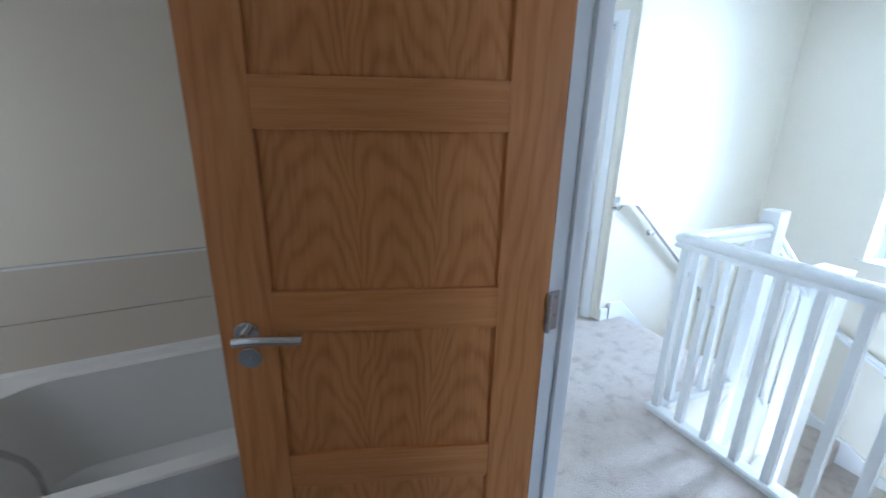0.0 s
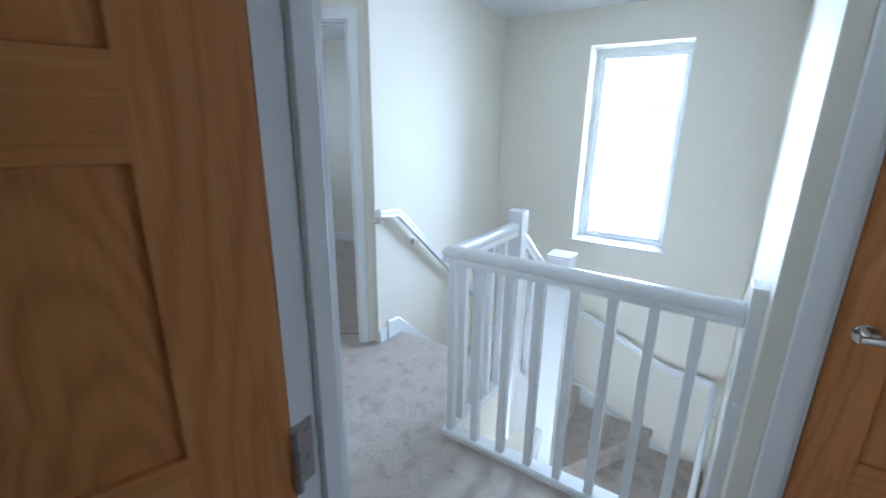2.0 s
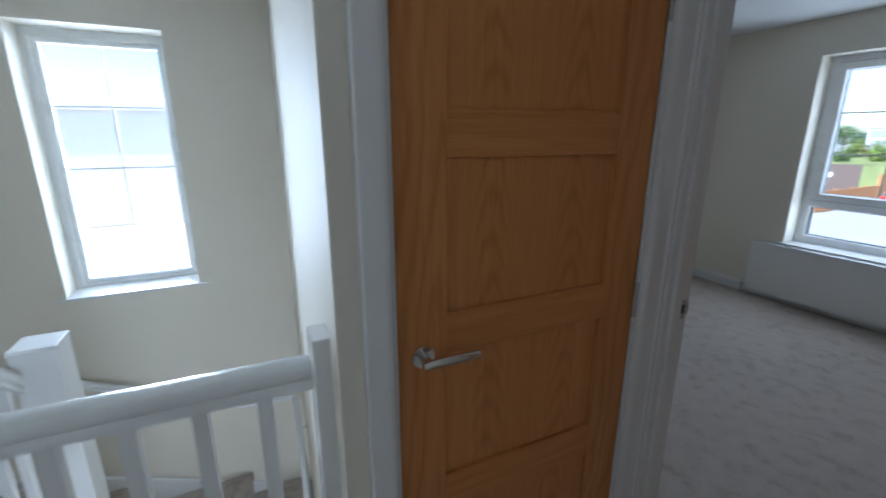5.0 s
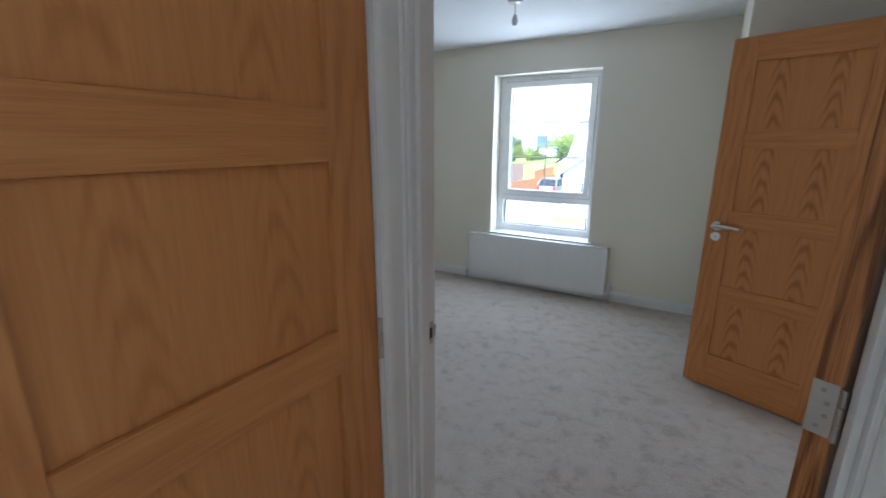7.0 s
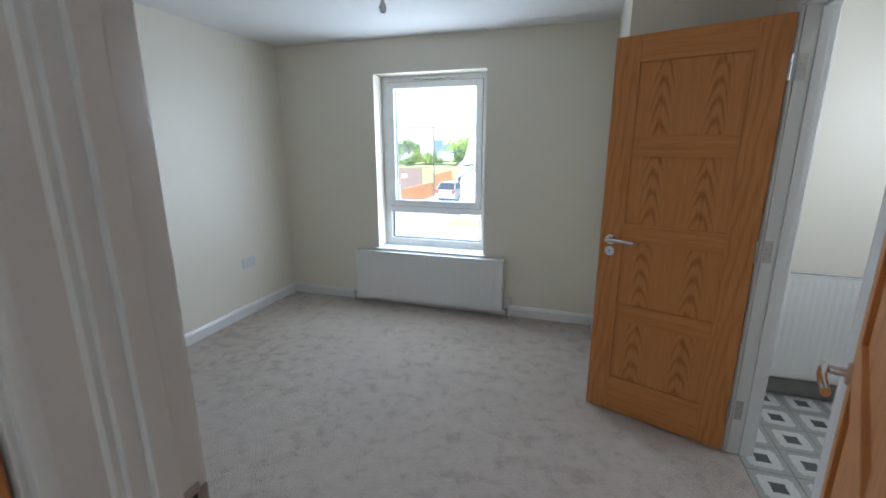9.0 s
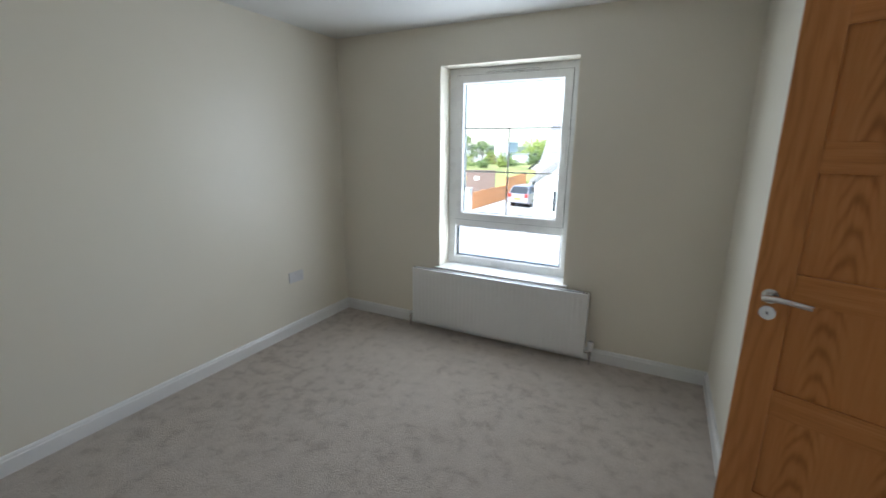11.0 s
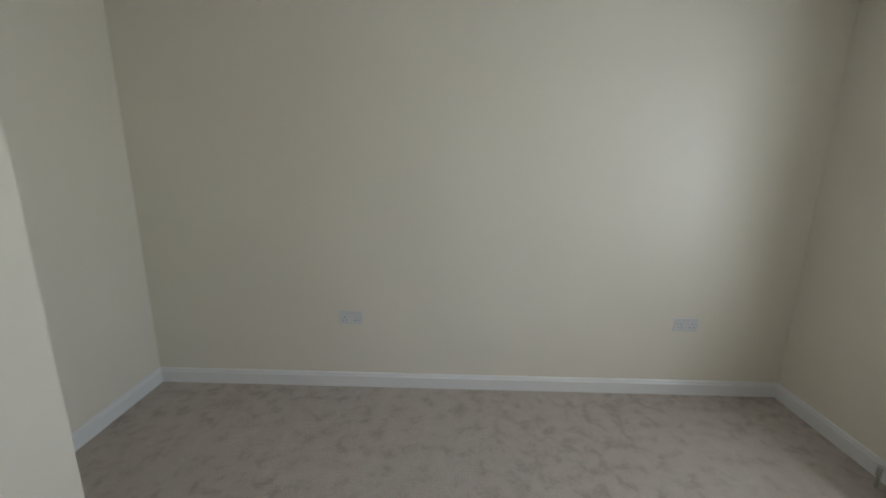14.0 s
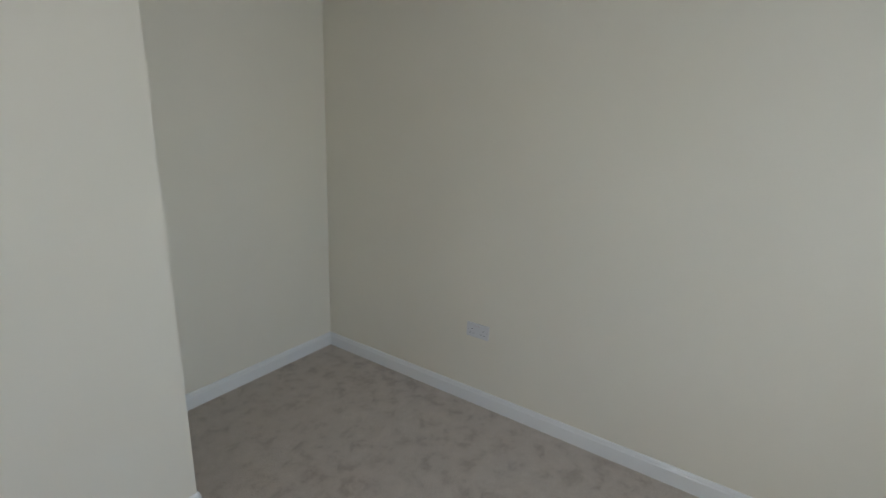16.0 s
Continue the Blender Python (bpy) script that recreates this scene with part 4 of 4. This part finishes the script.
levels = [(rounded(X0, X1, Y0, Y1, 0.012), RIM - 0.035), (rounded(X0, X1, Y0, Y1, 0.012), RIM - 0.006), (rounded(X0 + 0.006, X1 - 0.006, Y0 + 0.006, Y1 - 0.006, 0.012), RIM),
          (rounded(X0 + 0.075, X1 - 0.075, Y0 + 0.055, Y1 - 0.06, 0.20), RIM), (rounded(X0 + 0.09, X1 - 0.09, Y0 + 0.067, Y1 - 0.072, 0.20), RIM - 0.012),
          (rounded(X0 + 0.13, X1 - 0.17, Y0 + 0.085, Y1 - 0.09, 0.19), RIM - 0.22), (rounded(X0 + 0.18, X1 - 0.30, Y0 + 0.11, Y1 - 0.115, 0.17), RIM - 0.37), (rounded(X0 + 0.25, X1 - 0.40, Y0 + 0.17, Y1 - 0.175, 0.13), RIM - 0.40)]
rings = [[bm.verts.new((x, y, z)) for x, y in pts] for pts, z in levels]
k = len(rings[0])
for r, s in zip(rings, rings[1:]):
    for j in range(k):
        bm.faces.new((r[j], r[(j + 1) % k], s[(j + 1) % k], s[j]))
bm.faces.new(rings[-1][::-1])
bmesh.ops.recalc_face_normals(bm, faces=bm.faces)
part("tub", bm, ACRYLIC, bath, "glossy white acrylic tub", True)
part("bath_panel", one_box(X0, X1, Y0 + 0.012, Y0 + 0.030, 0.0, RIM - 0.036, bevel=0.003), ACRYLIC, bath, "white bath side panel")
bm = bmesh.new()
cylinder(bm, (X0 + 0.45, (Y0 + Y1) / 2, RIM - 0.402), (X0 + 0.45, (Y0 + Y1) / 2, RIM - 0.397), 0.032, 20)
part("waste", bm, CHROME, bath, "", True)
mixer = thing("bath_mixer", "chrome bath shower mixer with flexible hose", "tap", None)
bm = bmesh.new()
for y in (1.82, 2.0):
    cylinder(bm, (X0 + 0.035, y, RIM - 0.002), (X0 + 0.035, y, RIM + 0.07), 0.022, 18)
    cylinder(bm, (X0 + 0.035, y, RIM + 0.09), (X0 + 0.035, y, RIM + 0.125), 0.024, 18)
cylinder(bm, (X0 + 0.035, 1.80, RIM + 0.08), (X0 + 0.035, 2.02, RIM + 0.08), 0.021, 18)
tube(bm, [(X0 + 0.035, 1.91, RIM + 0.08), (X0 + 0.12, 1.91, RIM + 0.085), (X0 + 0.16, 1.91, RIM + 0.05)], 0.013, 14)
part("tap_body", bm, CHROME, mixer, "", True)
bm = bmesh.new()
path = [(X0 + 0.05, 1.86, RIM + 0.09), (-0.30, 1.78, 0.68), (-0.20, 1.73, 0.66), (-0.12, 1.72, 0.62), (-0.085, 1.72, 0.58), (-0.068, 1.72, 0.53), (-0.064, 1.72, 0.45), (-0.085, 1.735, 0.32), (-0.13, 1.78, 0.20)]
tube(bm, path, 0.0075, 10)
part("hose", bm, STEEL, mixer, "grey flexible shower hose", True)

tiles = structure("bath_wall_tiling", one_box(-1.0, 1.108, 2.281, 2.2895, RIM - 0.01, 0.948), GROUT, "beige large-format wall tiles above the bath", "tiling")
for half, x in ((0.699, -0.30), (0.353, 0.754)):
    first = part("tile", one_box(-half, half, -0.004, 0.004, -0.0985, 0.0985, bevel=0.0015), WALL_TILE, tiles, at=pose(x, 2.2785, RIM + 0.085))
    share(first, pose(x, 2.2785, RIM + 0.285))
part("trim_strip", one_box(-1.0, 1.108, 2.274, 2.289, 0.938, 0.948, bevel=0.002), ACRYLIC, tiles, "white tile edging strip")
bm = bmesh.new()
sweep(bm, [(X0, 2.268, RIM), (X1, 2.268, RIM)], [(-0.006, 0), (0.008, 0), (-0.006, 0.010)])
structure("bath_sealant", bm, ACRYLIC, "white silicone sealant along the bath", "sealant")

# ---------------------------------------------------------------- en-suite floor: patterned tiles
ens = structure("floor_ensuite", one_box(-0.45, 0.751, -2.95, -1.25, -0.26, -0.006), GROUT, "black and white patterned encaustic-look floor tiles", "floor")
T = 0.20
bm = one_box(-T / 2 + 0.0015, T / 2 - 0.0015, -T / 2 + 0.0015, T / 2 - 0.0015, -0.006, 0.0, bevel=0.0008)
tile = None


def petal(length, width, turn):
    bm = bmesh.new()
    pts = [(length * math.cos(math.pi * i / 9) / 2, width * math.sin(math.pi * i / 9) / 2) for i in range(10)]
    pts += [(x, -y) for x, y in reversed(pts[1:-1])]
    prism(bm, pts, 0.0, 0.0012)
    bm.transform(pose(0, 0, 0, 0, 0, turn))
    return mesh_of(bm, "petal", TILE_WHITE)


petals = [petal(0.15, 0.042, 0), petal(0.15, 0.042, 90)]
square = mesh_of(one_box(-0.052, 0.052, -0.052, 0.052, 0.0, 0.0010), "inset", TILE_DARK)
for i in range(6):
    for j in range(8):
        m = pose(-0.35 + T * i, -2.85 + T * j, 0.0)
        if tile is None:
            tile = part("tile", bm, TILE_PALE, ens, at=m)
            here = tile
        else:
            here = share(tile, m)
        inset = new("inset", square)
        inset.parent = here
        for k, (dx, dy) in enumerate(((0, 0.052), (0.052, 0), (0, -0.052), (-0.052, 0))):
            mark = new("petal", petals[k % 2])
            mark.parent = here
            mark.matrix_local = pose(dx, dy, 0)
part("floor_edge_tile", one_box(-0.45, 0.70, -2.95, -2.94, -0.004, 0.10, bevel=0.002), SOLID_GREY_TILE, ens, "grey tile skirting")

# ---------------------------------------------------------------- outside
GZ = -2.75
structure("ground", one_box(-400, 400, -500, 400, GZ - 1.0, GZ - 0.02), GRASS, "rough grass reaching to the horizon", "ground")
structure("road", prism(bmesh.new(), [(-6, -8), (30, -8), (30, -34), (13.2, -38.0), (13.2, -48), (8.5, -48), (8.5, -22), (-6, -20)], GZ - 0.3, GZ), ASPHALT, "pale grey asphalt street and parking court", "road")
structure("pavement", prism(bmesh.new(), [(-8, -4.2), (30, -4.2), (30, -8), (-8, -8)], GZ - 0.3, GZ + 0.10), PAVING, "pale concrete pavement in front of the house", "pavement")
structure("yard", prism(bmesh.new(), [(5.2, -4.0), (17.2, -4.0), (17.2, 16), (5.2, 16)], GZ - 0.3, GZ + 0.02), PAVING, "pale paved yard beside the house", "pavement")
structure("sandy_ground", prism(bmesh.new(), [(17.2, -4.0), (26.5, -4.0), (26.5, 18), (17.2, 18)], GZ - 0.3, GZ + 0.03), SAND, "dry yellow sandy ground beyond the yard", "ground")
bm = bmesh.new()
sweep(bm, [(5.0, -16.0, GZ), (16.5, -21.5, GZ)], [(-0.08, -0.2), (0.08, -0.2), (0.08, 0.10), (-0.08, 0.10)])
structure("kerb", bm, PAVING, "pale concrete kerb along the street", "kerb")
structure("wall_outer", one_box(4.66, 4.96, -3.98, 0.19, LOW - 0.15, CEIL + 0.2), RENDER, "white rendered outer wall of the house", "wall")
structure("wall_outer_low", one_box(-1.1, 4.96, BED_SOUTH - 0.30, BED_SOUTH - 0.02, LOW - 0.15, -0.31), RENDER, "white rendered outer wall below the bedroom", "wall")


def board_fence(name, start, end, height, label, material, z=GZ):
    """A close-boarded fence: posts, arris rails and overlapping boards."""
    a, b = Vector((*start, z)), Vector((*end, z))
    run = (b - a).length
    root = thing(name, label, "fence", Matrix.Translation(a) @ pose(0, 0, 0, 0, 0, math.degrees(math.atan2(b.y - a.y, b.x - a.x))))
    post = None
    for i in range(int(run / 1.8) + 1):
        m = pose(min(i * 1.8, run - 0.05), 0.06, 0)
        if post is None:
            post = part("post", one_box(-0.05, 0.05, -0.05, 0.05, -0.1, height + 0.06, bevel=0.006), material, root, at=m)
        else:
            share(post, m)
    for h in (0.3, height - 0.3):
        part("arris_rail", one_box(0, run, 0.012, 0.06, h - 0.035, h + 0.035), material, root)
    board = None
    step_ = max(0.12, run / 120)
    for i in range(int(run / step_)):
        m = pose((i + 0.5) * step_, 0, 0, 0, 0, 3)
        if board is None:
            board = part("board", one_box(-step_ * 0.56, step_ * 0.56, -0.009, 0.009, 0.03, height, bevel=0.003), material, root, at=m)
        else:
            share(board, m)
    return root


board_fence("board_fence", (13.5, -27.8), (13.47, -34.6), 1.2, "low orange-stained close-boarded timber fence", FENCE_WOOD)
board_fence("board_fence", (13.47, -34.62), (14.0, -42.0), 1.8, "taller orange-stained timber fence along the court", FENCE_WOOD)
pillar = thing("gate_pillar", "white rendered pillar at the end of the fence", "pillar", pose(13.82, -27.4, GZ))
part("shaft", one_box(-0.30, 0.30, -0.30, 0.30, 0, 1.45, bevel=0.01), RENDER, pillar)
part("coping", one_box(-0.36, 0.36, -0.36, 0.36, 1.45, 1.53, bevel=0.015), PAVING, pillar)
hoard = thing("hoarding", "brown boarded hoarding with small signs", "hoarding", pose(15.2, -36.6, GZ, 0, 0, 23))
part("boards", one_box(0, 9, -0.08, 0.08, 0, 2.25, bevel=0.01), BROWN_WALL, hoard)
part("sign", one_box(2.55, 3.05, 0.08, 0.10, 1.45, 1.75), YELLOW, hoard, "yellow warning sign")
part("sign", one_box(1.35, 1.85, 0.08, 0.10, 1.40, 1.70), RENDER, hoard, "white notice")
for i in range(7):
    part("cover_strip", one_box(i * 1.3 + 0.05, i * 1.3 + 0.13, 0.08, 0.10, 0, 2.25), BROWN_WALL, hoard)



def house(name, at, length, depth, eave, ridge, label, wall=None, windows=(), hang=0.35, tiles=None):
    """A gabled house. Local x along the ridge, y back from its front, eave and ridge heights."""
    wall = wall or RENDER
    root = thing(name, label, "house", at)
    bm = bmesh.new()
    pts = [(0, 0), (depth, 0), (depth, eave), (depth / 2, ridge), (0, eave)]
    lo, hi = [bm.verts.new((0, y, z)) for y, z in pts], [bm.verts.new((length, y, z)) for y, z in pts]
    bm.faces.new(lo)
    bm.faces.new(hi[::-1])
    for i in range(5):
        bm.faces.new((lo[i], hi[i], hi[(i + 1) % 5], lo[(i + 1) % 5]))
    bmesh.ops.recalc_face_normals(bm, faces=bm.faces)
    part("wall", bm, wall, root)
    slope = (ridge - eave) / (depth / 2)
    for side in (0, 1):
        def at_y(y):
            return y if side == 0 else depth - y
        bm = bmesh.new()
        n = 22
        rows = []
        for i in range(n):
            y0, y1 = -hang + (depth / 2 + hang) * i / n, -hang + (depth / 2 + hang) * (i + 1) / n
            rows.append((y0, y1))
        for y0, y1 in rows:
            v = [bm.verts.new((x, at_y(y), eave + slope * y + lift)) for y, lift in ((y0, 0.13), (y1 + 0.05, 0.10)) for x in (-hang, length + hang)]
            u = [bm.verts.new((x, at_y(y), eave + slope * y + lift)) for y, lift in ((y0, 0.09), (y1 + 0.05, 0.09)) for x in (-hang, length + hang)]
            bm.faces.new((v[0], v[1], v[3], v[2]))
            bm.faces.new((v[0], v[1], u[1], u[0]))
            bm.faces.new((v[0], v[2], u[2], u[0]))
            bm.faces.new((v[1], v[3], u[3], u[1]))
        bmesh.ops.recalc_face_normals(bm, faces=bm.faces)
        roof = part("roof", bm, tiles or SLATE, root, "slate roof in level courses")
        part("fascia", one_box(-hang, length + hang, min(at_y(-hang - 0.03), at_y(-hang)), max(at_y(-hang - 0.03), at_y(-hang)), eave - slope * hang - 0.12, eave - slope * hang + 0.10), DARK if hang > 0.3 else UPVC, roof)
    for x, z, w, h in windows:
        win = part("window", one_box(x, x + w, -0.03, 0.02, z, z + h, bevel=0.01), UPVC, root)
        part("pane", one_box(x + 0.08, x + w - 0.08, -0.04, -0.028, z + 0.08, z + h - 0.08), CAR_GLASS, win)
    return root


house("bungalow", pose(8.05, -24.5, GZ, 0, 0, 180), 12.0, 7.0, 2.3, 5.5, "white rendered bungalow with a grey slate roof", windows=((7.4, 0.9, 1.3, 1.1),))
wing = house("bungalow_wing", pose(8.2, -27.0, GZ, 0, 0, 90), 2.9, 5.8, 2.55, 4.65, "white rendered front gable of the bungalow", hang=0.2)
for y0, z0, y1, z1 in ((-0.22, 2.42, 2.9, 4.68), (6.02, 2.42, 2.9, 4.68)):
    bm = bmesh.new()
    sweep(bm, [(3.12, y0, z0), (3.12, y1, z1)], [(-0.10, -0.02), (0.10, -0.02), (0.10, 0.02), (-0.10, 0.02)], up=(1, 0, 0))
    part("bargeboard", bm, GAP_TRIM_GREY, wing, "dark grey bargeboard")
for y in (0.95, 3.4):
    win = part("window", one_box(2.89, 2.95, y, y + 1.1, 0.75, 2.05, bevel=0.01), UPVC, wing)
    part("pane", one_box(2.945, 2.955, y + 0.08, y + 1.02, 0.83, 1.97), CAR_GLASS, win)
house("garage", pose(15.2, -50.0, GZ, 0, 0, 90), 5.0, 3.2, 1.6, 2.8, "small white gabled garage behind the court")
house("neighbour_house", pose(26.0, 18, GZ, 0, 0, -90), 26.0, 9.0, 5.4, 5.95, "pale lilac rendered neighbouring house beyond the yard", wall=LILAC_RENDER, hang=0.2, tiles=PALE_ROOF)


def unit(name, x0, x1, y, base, height, label, wall, glazed=False):
    """A far flat-roofed commercial unit with ribbed cladding and a roof edge."""
    root = thing(name, label, "shed", pose(x0, y, base))
    w = x1 - x0
    part("wall", one_box(0, w, -4.0, 0, -2.0, height), wall, root)
    part("roof", one_box(-0.12, w + 0.12, -4.1, 0.12, height, height + 0.12, bevel=0.02), SLATE if not glazed else UPVC, root)
    for i in range(int(w / 0.4)):
        part("cladding_rib", one_box(0.2 + 0.4 * i, 0.26 + 0.4 * i, 0, 0.03, -2.0, height), wall, root)
    if glazed:
        for z in (0.25, 1.2):
            part("window", one_box(0.25, w - 0.25, 0.031, 0.06, z, z + 0.6), GREY_METAL, root, "dark glazed window band")
    else:
        part("doorway", one_box(w * 0.55, w * 0.8, 0.031, 0.05, -2.0, height * 0.55), GAP_TRIM_GREY, root, "dark grey loading door")
    return root


unit("industrial_shed", 27.0, 31.2, -65.0, -1.2, 2.35, "dark grey profiled metal shed behind the bank", GREY_METAL)
unit("site_office", 21.7, 23.8, -59.0, 0.0, 2.1, "white and pale blue two-storey site office", PALE_BLUE, True)
unit("industrial_shed", 17.4, 19.7, -54.5, -0.95, 1.5, "pale blue-grey metal shed behind the bank", PALE_BLUE)

# raised bank of grass behind the hoarding
bm = bmesh.new()
sweep(bm, [(40, -28, GZ), (16, -46, GZ), (0, -58, GZ)], [(-12, 0), (-7, 2.4), (0, 2.3), (2.5, 1.9), (5, 0)])
structure("grass_bank", bm, GRASS, "overgrown grass bank behind the hoarding", "bank")
bm = bmesh.new()
prev = None
for i in range(41):
    x = -260 + 14 * i
    h = 5 + 3 * noise.noise(Vector((i * 0.21, 3.1, 0))) + 3 * noise.noise(Vector((i * 0.9, 1.1, 0)))
    cols = [bm.verts.new((x, -330 + 30 * j, GZ + (h * (1 - (j / 3) ** 2) if j < 3 else 0))) for j in range(4)]
    if prev:
        for j in range(3):
            bm.faces.new((prev[j], prev[j + 1], cols[j + 1], cols[j]))
    prev = cols
bmesh.ops.recalc_face_normals(bm, faces=bm.faces)
structure("backdrop_hill", bm, HILL, "low wooded hill on the horizon", "hill", True)


def foliage(bm, centre, radius, count, rng, size):
    for _ in range(count):
        while True:
            p = Vector((rng.uniform(-1, 1), rng.uniform(-1, 1), rng.uniform(-1, 1)))
            if 0.35 < p.length < 1:
                break
        lump = 0.72 + 0.5 * noise.noise(p * 2.1 + Vector(centre))
        c = Vector(centre) + Vector((p.x * radius[0], p.y * radius[1], p.z * radius[2])) * lump
        q = Euler((rng.uniform(0, 6.3), rng.uniform(0, 6.3), rng.uniform(0, 6.3))).to_matrix()
        s = size * rng.uniform(0.6, 1.3)
        v = [bm.verts.new(c + q @ Vector(k)) for k in ((-s, 0, 0), (0, -0.55 * s, 0.1 * s), (s, 0, 0), (0, 0.55 * s, 0.1 * s))]
        bm.faces.new(v)


def tree(x, y, z, height, spread, seed, label, leaf=None):
    rng = random.Random(seed)
    root = thing("tree", label, "tree", pose(x, y, z), group="trees beyond the court")
    bm = bmesh.new()
    cylinder(bm, (0, 0, -0.2), (0.1, 0, height * 0.55), 0.035 * height, 9, 0.014 * height)
    limbs = []
    for i in range(7):
        a = i * 2.4 + rng.random()
        h0 = height * rng.uniform(0.15, 0.50)
        tip = Vector((math.cos(a) * spread * 0.65, math.sin(a) * spread * 0.65, h0 + height * rng.uniform(0.12, 0.3)))
        cylinder(bm, (0.05, 0, h0), tip, 0.012 * height, 6, 0.004 * height)
        limbs.append(tip)
    part("trunk", bm, BARK, root)
    bm = bmesh.new()
    for tip in limbs:
        foliage(bm, tip, (spread * 0.55, spread * 0.55, height * 0.24), 240, rng, 0.028 * height)
    foliage(bm, (0, 0, height * 0.75), (spread * 0.7, spread * 0.7, height * 0.28), 520, rng, 0.028 * height)
    part("crown", bm, leaf or LEAF, root, "uneven green crown")
    return root


for i, (x, y, z, h, w) in enumerate(((29.5, -58, -0.6, 4.6, 2.4), (33, -60, -0.8, 5.4, 3.0), (26.0, -60, -0.8, 3.4, 2.2), (20, -78, -0.5, 3.4, 4.0), (12, -82, -1, 4.0, 4.5), (42, -70, -1, 6.0, 4.5), (22, -96, -1, 5.0, 5.2), (50, -92, -1, 5.4, 5.0), (13, -100, -1, 4.6, 5.0))):
    tree(x, y, z, h, w, 11 + i, "broad green deciduous tree in full leaf")
for i, (x, y, z, h, w) in enumerate(((18.6, -60, -1.4, 4.2, 3.0), (16.0, -58, -1.4, 4.0, 3.0), (13.2, -60, -1.4, 4.2, 3.0))):
    tree(x, y, z, h, w, 31 + i, "yellow-green leafy tree beyond the garage", YOUNG_LEAF)



def bush(x, y, z, w, h, seed, leaf):
    rng = random.Random(seed)
    bm = bmesh.new()
    foliage(bm, (0, 0, h * 0.45), (w, w, h * 0.55), 420, rng, 0.11)
    ob = new("bush", mesh_of(bm, "bush", leaf))
    ob.matrix_world = pose(x, y, z)
    return tagged(ob, "straggling green bush on the grass bank", "bush", "bushes on the bank")


for i in range(40):
    f = i / 39
    leaf = RUSSET_LEAF if i in (17, 18, 24) else YOUNG_LEAF if i % 3 == 1 else LEAF
    bush(31 - 20 * f + math.sin(i * 5) * 1.3, -37.5 - 13 * f + math.cos(i * 3) * 1.8, GZ + 1.85, 1.1 + 0.4 * math.sin(i * 1.7), 1.5 + 0.8 * math.cos(i * 2.3), 50 + i, leaf)



def car(at, label):
    """A small hatchback. Local x forward, y across, z up."""
    root = thing("car", label, "car", at)
    half = 0.86
    side = [(-2.0, 0.35), (-2.02, 0.75), (-1.95, 0.98), (-1.0, 1.02), (1.0, 0.96), (1.75, 0.82), (1.98, 0.62), (1.98, 0.32), (1.2, 0.22), (-1.5, 0.22)]
    bm = bmesh.new()
    rings = [[bm.verts.new((x, w * half * (0.94 if i and abs(w) == 1 else 1), z)) for i, (x, z) in enumerate(side)] for w in (-1, -0.85, 0.85, 1)]
    for r, s in zip(rings, rings[1:]):
        for j in range(len(side)):
            bm.faces.new((r[j], r[(j + 1) % len(side)], s[(j + 1) % len(side)], s[j]))
    bm.faces.new(rings[0][::-1])
    bm.faces.new(rings[-1])
    bmesh.ops.recalc_face_normals(bm, faces=bm.faces)
    part("body", bm, CAR_PAINT, root, "silver painted body", True)
    bm = bmesh.new()
    lo = [bm.verts.new(p) for p in ((-1.93, -0.78, 0.97), (1.05, -0.78, 0.95), (1.05, 0.78, 0.95), (-1.93, 0.78, 0.97))]
    hi = [bm.verts.new(p) for p in ((-1.55, -0.60, 1.46), (0.25, -0.60, 1.48), (0.25, 0.60, 1.48), (-1.55, 0.60, 1.46))]
    for i in range(4):
        bm.faces.new((lo[i], lo[(i + 1) % 4], hi[(i + 1) % 4], hi[i]))
    part("windows", bm, CAR_GLASS, root, "dark glazing")
    part("car_roof", one_box(-1.58, 0.28, -0.61, 0.61, 1.455, 1.50, bevel=0.02), CAR_PAINT, root, "", True)
    for y in (-0.66, 0.66):
        for xa, za, xb, zb in ((-1.93, 0.97, -1.56, 1.47), (-0.5, 0.98, -0.55, 1.47), (1.05, 0.95, 0.26, 1.48)):
            bm = bmesh.new()
            cylinder(bm, (xa, y * 1.17, za), (xb, y * 0.92, zb), 0.035, 8)
            part("pillar", bm, CAR_PAINT, root)
    for x in (-1.25, 1.25):
        for s in (-1, 1):
            bm = bmesh.new()
            cylinder(bm, (x, s * 0.66, 0.30), (x, s * 0.85, 0.30), 0.30, 24, bevel=0.03)
            wheel = part("wheel", bm, RUBBER, root, "", True)
            bm = bmesh.new()
            cylinder(bm, (x, s * 0.84, 0.30), (x, s * 0.865, 0.30), 0.19, 18)
            part("rim", bm, CHROME, wheel)
    for y in (-0.66, 0.66):
        part("tail_light", one_box(-2.04, -1.9, y - 0.13, y + 0.13, 0.72, 0.97, bevel=0.02), RED, root, "red tail light")
        part("headlight", one_box(1.78, 1.95, y - 0.14, y + 0.14, 0.62, 0.78, bevel=0.03), CHROME, root)
        part("door_mirror", one_box(0.62, 0.78, y * 1.36 - 0.07, y * 1.36 + 0.07, 0.95, 1.07, bevel=0.02), CAR_PAINT, root)
    part("number_plate", one_box(-2.05, -2.02, -0.26, 0.26, 0.56, 0.67), YELLOW, root, "yellow rear number plate")
    part("bumper", one_box(-2.06, -1.9, -0.80, 0.80, 0.34, 0.52, bevel=0.03), CAR_PAINT, root)
    return root


car(pose(10.85, -32.6, GZ, 0, 0, -100), "silver hatchback parked in the court")
